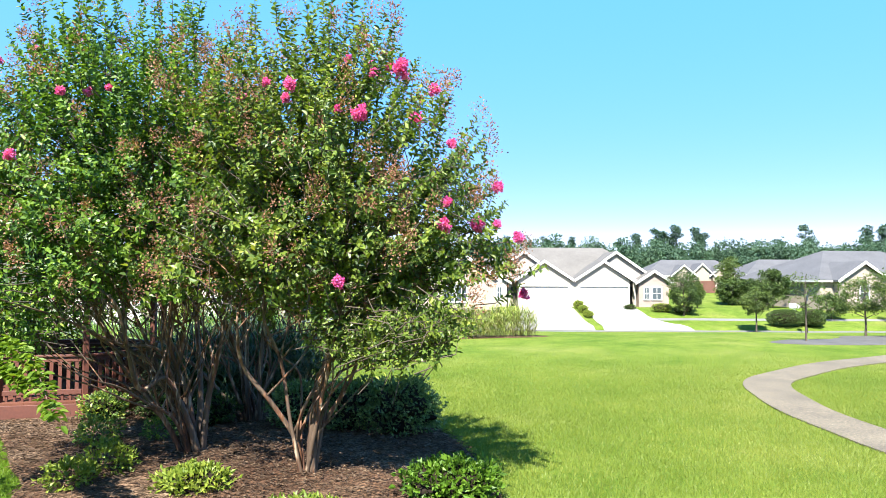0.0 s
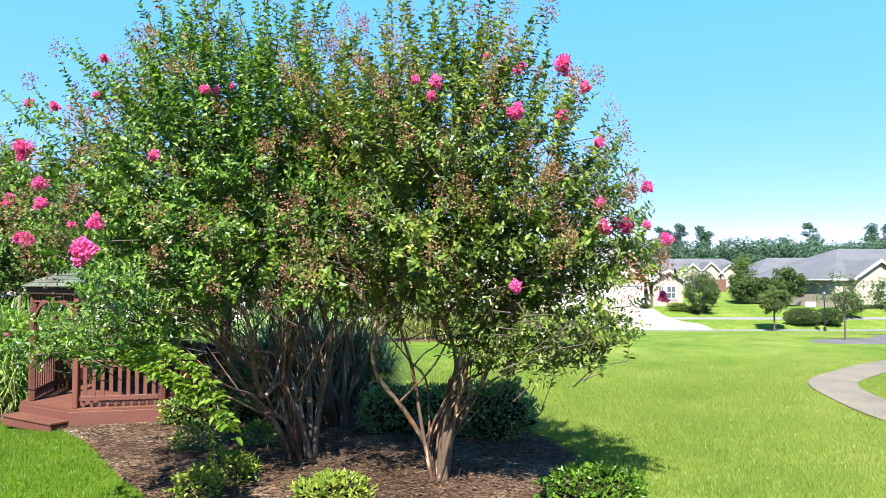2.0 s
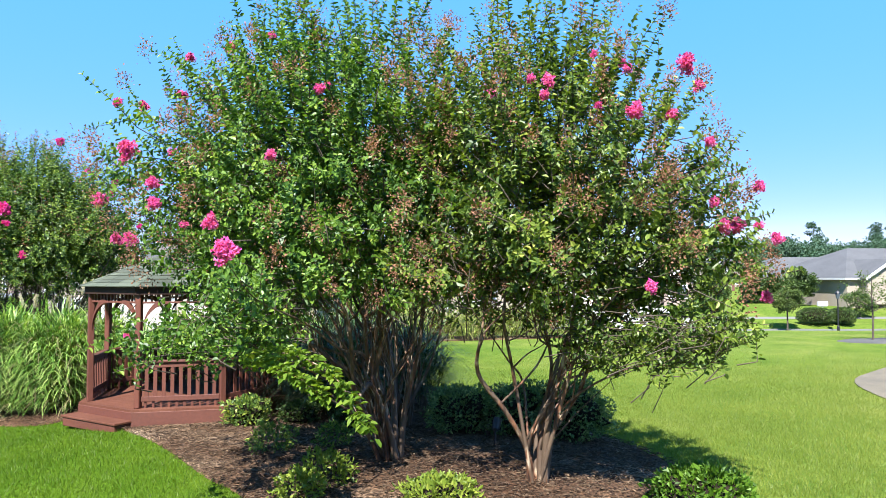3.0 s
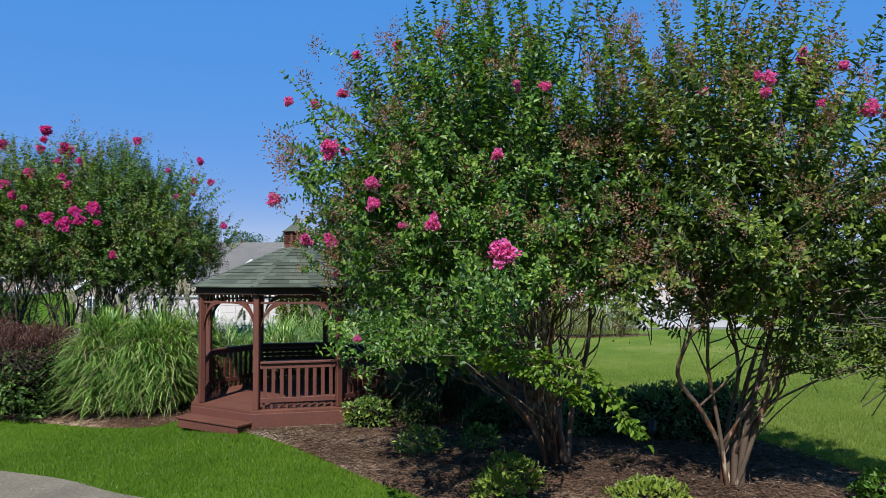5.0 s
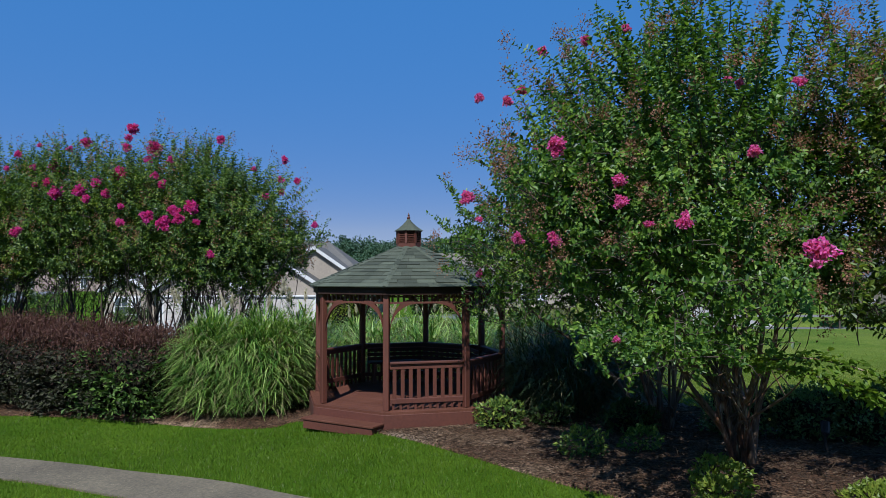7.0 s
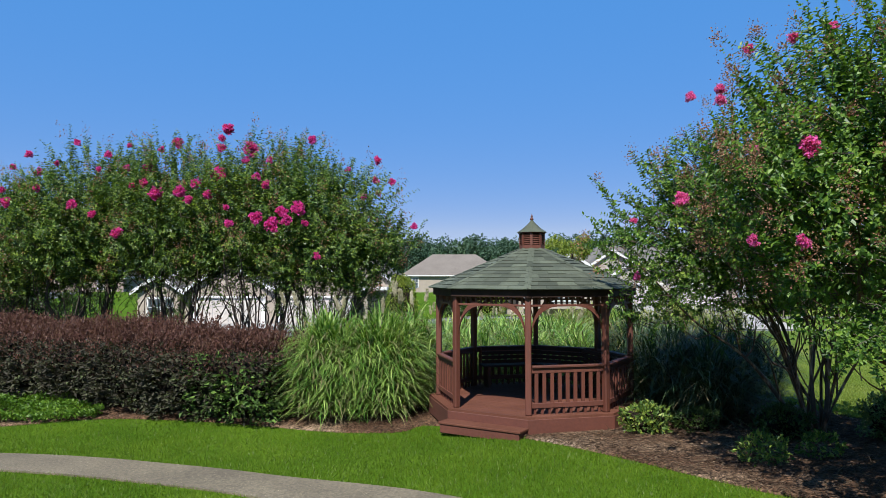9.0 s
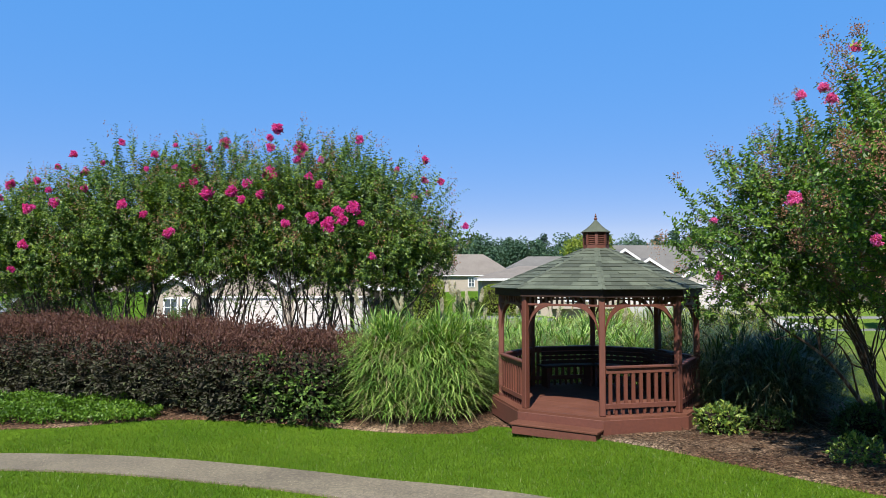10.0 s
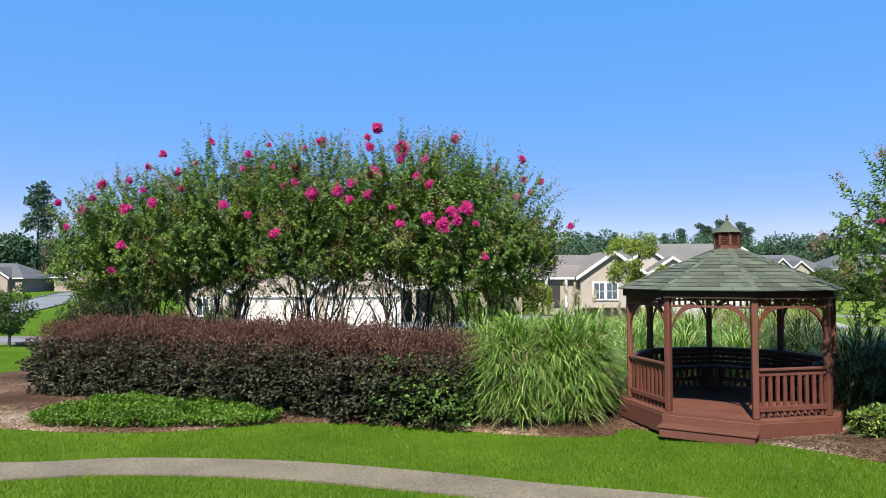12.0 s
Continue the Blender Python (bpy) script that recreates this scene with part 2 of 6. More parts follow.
def ground_material():
    m = bpy.data.materials.new("lawn")
    m.use_nodes = True
    nt = m.node_tree
    b = nt.nodes["Principled BSDF"]
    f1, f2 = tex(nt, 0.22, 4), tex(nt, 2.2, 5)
    # two lawn colours: a brighter, yellower one painted as more strongly lit
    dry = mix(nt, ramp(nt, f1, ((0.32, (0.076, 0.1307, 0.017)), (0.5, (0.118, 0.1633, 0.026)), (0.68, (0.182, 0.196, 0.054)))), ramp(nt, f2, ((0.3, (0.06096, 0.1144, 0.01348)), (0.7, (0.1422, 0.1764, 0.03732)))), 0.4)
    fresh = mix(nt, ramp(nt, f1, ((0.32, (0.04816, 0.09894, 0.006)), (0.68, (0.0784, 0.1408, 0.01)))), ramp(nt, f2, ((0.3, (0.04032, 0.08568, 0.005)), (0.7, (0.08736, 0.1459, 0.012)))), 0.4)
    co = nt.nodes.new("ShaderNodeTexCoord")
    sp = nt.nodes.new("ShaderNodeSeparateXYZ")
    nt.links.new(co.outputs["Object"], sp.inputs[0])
    # painted brightening: passes to the sunlit colour from left to right
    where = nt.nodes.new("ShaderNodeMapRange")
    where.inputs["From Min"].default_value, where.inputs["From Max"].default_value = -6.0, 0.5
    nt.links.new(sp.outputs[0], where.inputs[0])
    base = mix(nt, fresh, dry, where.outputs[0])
    base = mix(nt, base, ramp(nt, tex(nt, 0.9, 6), ((0.3, (0.72, 0.80, 0.7)), (0.5, (1.0, 1.0, 1.0)), (0.7, (1.28, 1.16, 1.2)))), 0.8, "MULTIPLY")
    c3 = ramp(nt, tex(nt, 70, 5), ((0.32, (0.25, 0.28, 0.15)), (0.62, (1.15, 1.15, 1.1))))
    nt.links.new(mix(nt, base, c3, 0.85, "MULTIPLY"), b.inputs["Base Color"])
    b.inputs["Roughness"].default_value = 0.95
    b.inputs["Specular IOR Level"].default_value = 0.03
    bp = nt.nodes.new("ShaderNodeBump")
    bp.inputs["Strength"].default_value, bp.inputs["Distance"].default_value = 0.8, 0.03
    nt.links.new(tex(nt, 45, 6), bp.inputs["Height"])
    nt.links.new(bp.outputs[0], b.inputs["Normal"])
    return m


def mulch_material():
    m = bpy.data.materials.new("mulch")
    m.use_nodes = True
    nt = m.node_tree
    b = nt.nodes["Principled BSDF"]
    # broad pale patches: bare sandy spots, and sunlit flecks painted into the colour
    c1 = ramp(nt, tex(nt, 0.55, 4), ((0.34, (0.054, 0.030, 0.018)), (0.50, (0.104, 0.063, 0.039)), (0.60, (0.185, 0.133, 0.09)), (0.72, (0.26, 0.21, 0.158))))
    c2 = ramp(nt, tex(nt, 26, 8), ((0.36, (0.12, 0.10, 0.09)), (0.52, (0.8, 0.75, 0.7)), (0.68, (1.7, 1.6, 1.5))))
    nt.links.new(mix(nt, c1, c2, 0.9, "MULTIPLY"), b.inputs["Base Color"])
    b.inputs["Roughness"].default_value = 0.95
    b.inputs["Specular IOR Level"].default_value = 0.1
    bp = nt.nodes.new("ShaderNodeBump")
    bp.inputs["Strength"].default_value, bp.inputs["Distance"].default_value = 1.0, 0.03
    nt.links.new(tex(nt, 30, 6), bp.inputs["Height"])
    nt.links.new(bp.outputs[0], b.inputs["Normal"])
    return m


def aggregate_material():
    m = bpy.data.materials.new("exposed_aggregate")
    m.use_nodes = True
    nt = m.node_tree
    b = nt.nodes["Principled BSDF"]
    v = tex(nt, 24, 2, "ShaderNodeTexVoronoi")
    c1 = ramp(nt, v, ((0.05, (0.58, 0.51, 0.37)), (0.3, (0.35, 0.30, 0.205)), (0.55, (0.125, 0.105, 0.07))))
    c2 = mix(nt, ramp(nt, tex(nt, 1.1, 4), ((0.3, (0.72, 0.70, 0.68)), (0.7, (1.1, 1.08, 1.04)))), ramp(nt, tex(nt, 22, 6), ((0.36, (0.35, 0.33, 0.3)), (0.64, (1.5, 1.45, 1.4)))), 0.4, "MULTIPLY")
    nt.links.new(mix(nt, c1, c2, 1.0, "MULTIPLY"), b.inputs["Base Color"])
    b.inputs["Roughness"].default_value = 0.85
    bp = nt.nodes.new("ShaderNodeBump")
    bp.inputs["Strength"].default_value, bp.inputs["Distance"].default_value = 0.6, 0.008
    bp.invert = True
    nt.links.new(v, bp.inputs["Height"])
    nt.links.new(bp.outputs[0], b.inputs["Normal"])
    return m


GREY_MULCH = surface("grey_mulch", (0.05, 0.048, 0.045), (0.115, 0.11, 0.102), 1.2, 20, 0.95, 0.6, 0.4, depth=0.03, shine=0.1)
LAWN, MULCH, AGGREGATE = ground_material(), mulch_material(), aggregate_material()


# ---- building helpers ----
def mesh_np(name, verts, faces, smooth=False):
    """A mesh from arrays: verts (n, 3), faces a list of (m, k) arrays."""
    me = bpy.data.meshes.new(name)
    verts = np.asarray(verts, np.float32)
    faces = [np.asarray(f, np.int32) for f in (faces if isinstance(faces, list) else [faces])]
    me.vertices.add(len(verts))
    me.vertices.foreach_set("co", verts.ravel())
    loops = np.concatenate([f.ravel() for f in faces])
    sizes = np.concatenate([np.full(len(f), f.shape[1], np.int32) for f in faces])
    me.loops.add(len(loops))
    me.loops.foreach_set("vertex_index", loops)
    me.polygons.add(len(sizes))
    me.polygons.foreach_set("loop_start", np.concatenate([[0], np.cumsum(sizes)[:-1]]).astype(np.int32))
    me.polygons.foreach_set("use_smooth", np.full(len(sizes), smooth))
    me.update(calc_edges=True)
    return me


def link(name, me, mat, parent=None, label=""):
    if mat and not me.materials:
        me.materials.append(mat)
    ob = new(name, me)
    if parent:
        ob.parent = parent
    return tagged(ob, label)


def part(name, bm, mat, parent, label=""):
    me = bpy.data.meshes.new(name)
    bm.normal_update()
    bm.to_mesh(me)
    bm.free()
    return link(name, me, mat, parent, label)


def thing(name, place, label, category, group="", kind=""):
    ob = new(name)
    ob.empty_display_size = 0.1
    ob.location = place
    return tagged(ob, label, category, group, kind)


def add_box(bm, size, m=Matrix(), bevel=0.0):
    """A box of that size with its centre at m's origin."""
    r = bmesh.ops.create_cube(bm, size=1, matrix=m @ Matrix.Diagonal((*size, 1)))
    if bevel:
        es = list({e for v in r["verts"] for e in v.link_edges})
        bmesh.ops.bevel(bm, geom=es, offset=bevel, segments=1, affect="EDGES")


def box(size, m=Matrix(), bevel=0.0):
    bm = bmesh.new()
    add_box(bm, size, m, bevel)
    return bm


def prism(pts, vec):
    """A flat outline pushed along vec."""
    bm = bmesh.new()
    vs = [bm.verts.new(p) for p in pts]
    f = bm.faces.new(vs)
    r = bmesh.ops.extrude_face_region(bm, geom=[f])
    bmesh.ops.translate(bm, verts=[g for g in r["geom"] if isinstance(g, bmesh.types.BMVert)], vec=vec)
    bmesh.ops.recalc_face_normals(bm, faces=bm.faces)
    return bm


def lathe(profile, sides=12, at=(0, 0, 0)):
    bm = bmesh.new()
    rings = []
    for r, z in profile:
        rings.append([bm.verts.new((at[0] + r * math.cos(2 * math.pi * i / sides), at[1] + r * math.sin(2 * math.pi * i / sides), at[2] + z)) for i in range(sides)])
    for a, b in zip(rings, rings[1:]):
        for i in range(sides):
            bm.faces.new((a[i], a[(i + 1) % sides], b[(i + 1) % sides], b[i]))
    bm.faces.new(rings[0][::-1])
    bm.faces.new(rings[-1])
    return bm


def tubes(name, lines, sides=6):
    """Round tapered branches in one mesh; each line is a list of (x, y, z, radius)."""
    V, F, n0 = [], [], 0
    ang = np.linspace(0, 2 * np.pi, sides, endpoint=False)
    for line in lines:
        p = np.array(line, float)
        d = np.gradient(p[:, :3], axis=0)
        d /= np.linalg.norm(d, axis=1)[:, None] + 1e-9
        ref = np.where(np.abs(d[:, 2:3]) > 0.9, [[1.0, 0, 0]], [[0, 0, 1.0]])
        u = np.cross(d, ref)
        u /= np.linalg.norm(u, axis=1)[:, None] + 1e-9
        w = np.cross(d, u)
        ring = p[:, None, :3] + p[:, None, 3:4] * (np.cos(ang)[None, :, None] * u[:, None] + np.sin(ang)[None, :, None] * w[:, None])
        k = len(p)
        V.append(ring.reshape(-1, 3))
        i, j = np.meshgrid(np.arange(k - 1), np.arange(sides), indexing="ij")
        a, b = n0 + i * sides + j, n0 + i * sides + (j + 1) % sides
        F.append(np.stack([a, b, b + sides, a + sides], -1).reshape(-1, 4))
        n0 += k * sides
    return mesh_np(name, np.concatenate(V), np.concatenate(F), True)


def unit(v):
    return v / (np.linalg.norm(v, axis=-1, keepdims=True) + 1e-9)


def leaf_mesh(name, at, along, up, length, width, full=True, fold=0.25):
    """Leaves folded on the midrib: at, along, up are (n, 3); length and width (n,)."""
    n = len(at)
    along = unit(along)
    side = unit(np.cross(along, up))
    nrm = np.cross(side, along)
    L, W = np.asarray(length)[:, None], np.asarray(width)[:, None]
    base, tip = at, at + along * L - nrm * L * 0.12
    lift = nrm * W * fold
    if full:
        l1, r1 = at + along * L * 0.3 + side * W * 0.45 + lift, at + along * L * 0.3 - side * W * 0.45 + lift
        l2, r2 = at + along * L * 0.7 + side * W * 0.38 + lift * 0.6, at + along * L * 0.7 - side * W * 0.38 + lift * 0.6
        V = np.stack([base, l1, l2, tip, r2, r1], 1).reshape(-1, 3)
        i = np.arange(n)[:, None] * 6
        F = np.concatenate([i + [[0, 3, 2, 1]], i + [[0, 5, 4, 3]]])
    else:
        l1, r1 = at + along * L * 0.45 + side * W * 0.5 + lift, at + along * L * 0.45 - side * W * 0.5 + lift
        V = np.stack([base, l1, tip, r1], 1).reshape(-1, 3)
        i = np.arange(n)[:, None] * 4
        F = np.concatenate([i + [[0, 2, 1]], i + [[0, 3, 2]]])
    return mesh_np(name, V, F)


def blades_mesh(name, at, lean, length, width, seg=5, droop=1.0):
    """Arching ribbons: lean (n, 3) is the first direction."""
    n = len(at)
    lean = unit(lean)
    flat = lean * [1, 1, 0]
    side = unit(np.cross(flat, [0, 0, 1.0]) + 1e-6)
    s = np.linspace(0, 1, seg + 1)
    L, W, D = np.asarray(length)[:, None], np.asarray(width)[:, None], np.asarray(droop) * np.ones(n)
    rows = []
    for k, t in enumerate(s):
        c = at + lean * L * t + (unit(flat + 1e-6) * 0.35 - np.array([0, 0, 0.55])) * L * (t ** 2.8) * D[:, None]
        w = W * (1 - t ** 2.2) * (0.55 + 0.45 * min(1, t * 4)) + 0.0008
        rows += [c - side * w / 2, c + side * w / 2]
    V = np.stack(rows, 1).reshape(-1, 3)
    i = np.arange(n)[:, None] * 2 * (seg + 1)
    F = np.concatenate([i + [[2 * k, 2 * k + 1, 2 * k + 3, 2 * k + 2]] for k in range(seg)])
    return mesh_np(name, V, F)


def inside(poly, x, y):
    """Which of the points lie in the outline."""
    poly = np.asarray(poly, float)
    c = np.zeros(np.shape(x), bool)
    j = len(poly) - 1
    for i in range(len(poly)):
        xi, yi, xj, yj = *poly[i], *poly[j]
        c ^= ((yi > y) != (yj > y)) & (x < (xj - xi) * (y - yi) / (yj - yi + 1e-12) + xi)
        j = i
    return c


def spline(pts, n=12, closed=False):
    """A smooth line through points."""
    p = np.asarray(pts, float)
    if closed:
        p = np.concatenate([p[-1:], p, p[:2]])
    else:
        p = np.concatenate([2 * p[:1] - p[1:2], p, 2 * p[-1:] - p[-2:-1]])
    out = []
    for i in range(1, len(p) - 2):
        for t in np.linspace(0, 1, n, endpoint=False):
            a, b, c, d = p[i - 1:i + 3]
            out.append(0.5 * (2 * b + (c - a) * t + (2 * a - 5 * b + 4 * c - d) * t * t + (3 * b - a - 3 * c + d) * t ** 3))
    if not closed:
        out.append(p[-2])
    return np.array(out)


def sstep(v):
    v = np.clip(v, 0, 1)
    return v * v * (3 - 2 * v)


def ground_z(x, y):
    """The lie of the land: a mound under the crape myrtles, a street in a shallow valley, houses above it."""
    x, y = np.asarray(x, float), np.asarray(y, float)
    mound = 0.34 * np.exp(-((x + 2.2) ** 2 + (y - 8.3) ** 2) / (2 * 2.3 ** 2))
    left = -0.32 * sstep((-7.5 - x) / 4.5) * sstep((15 - y) / 3 + 0.4)
    left2 = -0.18 * sstep((-7.5 - x) / 4.5) * (1 - sstep((15 - y) / 3 + 0.4))
    right = sstep((x + 6) / 14)
    far_r = -1.82 * sstep((y - 27) / 35) + 1.22 * sstep((y - 67) / 9.5) + 1.2 * sstep((y - 82) / 30)
    far_l = -0.85 * sstep((y - 20) / 30) + 0.85 * sstep((y - 70) / 40)
    dip = -0.5 * right * sstep((y - 57.0) / 1.6) * sstep((66.5 - y) / 1.6)
    return dip + mound + left + left2 + right * far_r + (1 - right) * far_l + 0.02 * np.sin(x * 0.7) * np.sin(y * 0.6 + 1)


def gz(x, y):
    return float(ground_z(x, y))


# ---- ground ----
def axis(lo, hi, fine, out, end):
    mid = list(np.arange(lo, hi, fine))
    a, b, s1 = [lo], [hi], fine
    while b[-1] < end:
        s1 *= out
        a.append(a[-1] - s1)
        b.append(b[-1] + s1)
    return np.array(a[:0:-1] + mid + b)


gx = axis(-26, 16, 0.3, 1.16, 1500)
gy = np.concatenate([axis(4, 34, 0.3, 1.13, 1500)[:-42], np.arange(34.8, 90, 0.7)])
gy = np.concatenate([gy[gy < 34.5], np.arange(34.5, 90, 0.7), 90 + 0.7 * (1.13 ** np.arange(1, 48) - 1) / 0.13])
GX, GY = np.meshgrid(gx, gy)
gi = np.arange(GX.size).reshape(GX.shape)
ground = link("ground", mesh_np("ground", np.stack([GX.ravel(), GY.ravel(), ground_z(GX, GY).ravel()], 1), np.stack([gi[:-1, :-1], gi[:-1, 1:], gi[1:, 1:], gi[1:, :-1]], -1).reshape(-1, 4), True), LAWN)
tagged(ground, "sunlit mown green lawn falling gently to a street", "lawn", kind="structure")

BED = spline([(-7.85, 12.2), (-7.1, 11.4), (-6.28, 10.3), (-5.46, 9.06), (-4.75, 8.1), (-4.2, 6.9), (-2.4, 5.8), (-0.2, 5.9), (0.6, 7.3), (0.55, 8.7), (0.3, 10.2), (-0.1, 11.6), (-0.9, 12.7), (-1.7, 13.8), (-2.2, 15.2), (-2.9, 17.2), (-3.6, 19.4), (-4.2, 22), (-5.6, 25), (-8, 25.6), (-10, 24.6), (-14, 23.4), (-19, 24), (-24.5, 23.5), (-26.2, 20.5), (-25, 17), (-22.8, 14.9), (-21.4, 14.55), (-19.7, 14.3), (-18.0, 14.4), (-16.2, 15.0), (-14.5, 14.9), (-12.9, 14.5), (-11.7, 14.15), (-10.1, 13.65), (-9.5, 13.9)], 6, True)
BANK = spline([(-12.5, 30.8), (-9, 31.2), (-5, 31.8), (-1, 32.0), (2.2, 31.8), (4.4, 32.6), (4.9, 34.2), (2.5, 36.0), (-2, 36.4), (-7, 35.8), (-12, 34.4)], 6, True)
PATH_L = spline([(-34, 16), (-27, 13.0), (-23, 11.95), (-19.8, 11.88), (-18.2, 12.1), (-16.4, 11.97), (-15.0, 11.74), (-14.0, 11.5), (-12.4, 11.05), (-11.2, 10.5), (-10.1, 9.75), (-8.86, 8.68), (-7.4, 7.7), (-6.3, 6.1), (-5.8, 4), (-5.8, 1), (-6.6, -4), (-9, -10), (-13, -18), (-18, -30)], 10)
PATH_R = spline([(26, 30), (19, 26), (15.1, 23.4), (12.2, 21.45), (10.7, 20.35), (9.1, 18.85), (8.2, 17.85), (7.6, 16.7), (7.25, 15.3), (7.0, 13.7), (7.0, 12.0), (7.05, 10.4), (7.5, 7), (8.6, 3), (9, 0), (8.4, -8), (6, -18), (4, -30)], 10)
PATHS = {"path_left": (PATH_L, 0.95), "path_right": (PATH_R, 1.05)}
for nm, (line, wide) in PATHS.items():
    d = unit(np.gradient(line, axis=0))
    nrm = np.stack([-d[:, 1], d[:, 0]], 1)
    V, cols = [], np.array([-0.5, -0.5, -0.25, 0, 0.25, 0.5, 0.5]) * wide
    for k, o in enumerate(cols):
        q = line + nrm * o
        z = ground_z(q[:, 0], q[:, 1]) + (0.03 if 0 < k < 6 else -0.06)
        V.append(np.stack([q[:, 0], q[:, 1], z], 1))
    V = np.stack(V, 1).reshape(-1, 3)
    n = len(line)
    i, j = np.meshgrid(np.arange(n - 1), np.arange(6), indexing="ij")
    a = i * 7 + j
    tagged(link(nm, mesh_np(nm, V, np.stack([a + 1, a, a + 7, a + 8], -1).reshape(-1, 4)), AGGREGATE), "curving exposed-aggregate concrete garden path set in the lawn", "path", kind="structure")


def near_path(x, y, grow=0.0):
    hit = np.zeros(np.shape(x), bool)
    for line, wide in PATHS.values():
        for a, b in zip(line[:-1], line[1:]):
            ab = b - a
            t = np.clip(((x - a[0]) * ab[0] + (y - a[1]) * ab[1]) / (ab @ ab), 0, 1)
            hit |= np.hypot(x - a[0] - t * ab[0], y - a[1] - t * ab[1]) < wide / 2 + grow
    return hit


def draped(name, outline, step, lift, mat, label, category, rough=0.0):
    """A sheet that follows the ground inside an outline, its border drawn onto the outline."""
    o = np.asarray(outline)
    lo, hi = o.min(0) - step, o.max(0) + step
    X, Y = np.meshgrid(np.arange(lo[0], hi[0], step), np.arange(lo[1], hi[1], step))
    ins = inside(o, X, Y)
    idx = np.arange(X.size).reshape(X.shape)
    q = np.stack([idx[:-1, :-1], idx[:-1, 1:], idx[1:, 1:], idx[1:, :-1]], -1).reshape(-1, 4)
    cnt = ins.ravel()[q].sum(1)
    q = q[cnt >= 1]
    x, y = X.ravel().copy(), Y.ravel().copy()
    move = np.unique(q[~ins.ravel()[q]])
    dense = spline(o, 4, True)
    for v in move:
        k = np.argmin((dense[:, 0] - x[v]) ** 2 + (dense[:, 1] - y[v]) ** 2)
        x[v], y[v] = dense[k]
    z = ground_z(x, y) + lift
    bumps = np.array([noise.noise((a * 3.1, b * 3.1, 0)) for a, b in zip(x, y)]) if rough else 0
    z = z + rough * bumps
    z[move] = ground_z(x[move], y[move]) + 0.004
    used, inv = np.unique(q, return_inverse=True)
    me = mesh_np(name, np.stack([x, y, z], 1)[used], inv.reshape(-1, 4), True)
    return tagged(link(name, me, mat), label, category, kind="structure")


draped("mulch_bed_far", BANK, 0.3, 0.03, MULCH, "brown mulched bed under the far grass bank", "flower bed")
draped("mulch_bed", BED, 0.12, 0.035, MULCH, "brown mulched planting bed with pine straw and pale sandy, sun-flecked colouring", "flower bed", 0.02)

# street, pavement and driveways
def strip(name, line, wide, lift, mat, label, category, thick=0.12):
    line = np.asarray(line, float)
    d = unit(np.gradient(line, axis=0))
    nrm = np.stack([-d[:, 1], d[:, 0]], 1)
    V = []
    for o, dz in ((-0.5, -thick), (-0.5, lift), (0.5, lift), (0.5, -thick)):
        q = line + nrm * o * wide
        V.append(np.stack([q[:, 0], q[:, 1], ground_z(q[:, 0], q[:, 1]) + dz], 1))
    V = np.stack(V, 1).reshape(-1, 3)
    i, j = np.meshgrid(np.arange(len(line) - 1), np.arange(3), indexing="ij")
    a = i * 4 + j
    return tagged(link(name, mesh_np(name, V, np.stack([a + 1, a, a + 4, a + 5], -1).reshape(-1, 4)), mat), label, category, kind="structure")


def resample(pts, n=40):
    return spline(pts, n)


STREET = resample([(90, 61.8), (60, 61.8), (36, 61.8), (14, 61.8), (2, 61), (-12, 53), (-24, 41), (-33, 37.5), (-43, 38), (-51, 45), (-55, 56), (-58, 70), (-63, 88), (-72, 115), (-84, 145)], 12)
strip("road", STREET, 6.4, 0.02, ASPHALT, "grey residential street beyond the lawn", "road")
dS = unit(np.gradient(STREET, axis=0))
nS = np.stack([-dS[:, 1], dS[:, 0]], 1)
for nm, off in (("kerb_near", 3.15), ("kerb_far", -3.15)):
    strip(nm, STREET + nS * off, 0.2, 0.12, PAVING, "pale concrete kerb along the street", "kerb")
strip("pavement", (STREET - nS * 8.4)[:34], 0.9, 0.02, PAVING, "pale concrete pavement across the far lawn", "pavement")


# ---- gazebo ----
GC, GPHI, DECK_Z, R_DECK, R_POST, R_EAVE = Vector((-7.555, 14.42, 0)), -0.548, 0.32, 2.0, 1.83, 1.99
H_RAIL, Z_EAVE, Z_TOP = DECK_Z + 0.82, 2.42, 3.15


def corner(i, r, z=0.0):
    """Corner i of the octagon (0..7; the way in lies between 1 and 2)."""
    a = GPHI + radians(22.5 * (2 * i - 3))
    return Vector((r * math.sin(a), -r * math.cos(a), z))


def along(p, q, z=None):
    """A frame at the middle of p-q with x along it, z up, y outward."""
    mid, d = (p + q) / 2, (q - p)
    yaw = math.degrees(math.atan2(d.y, d.x))
    return pose(mid.x, mid.y, mid.z if z is None else z, 0, 0, yaw), Vector((d.x, d.y, 0)).length


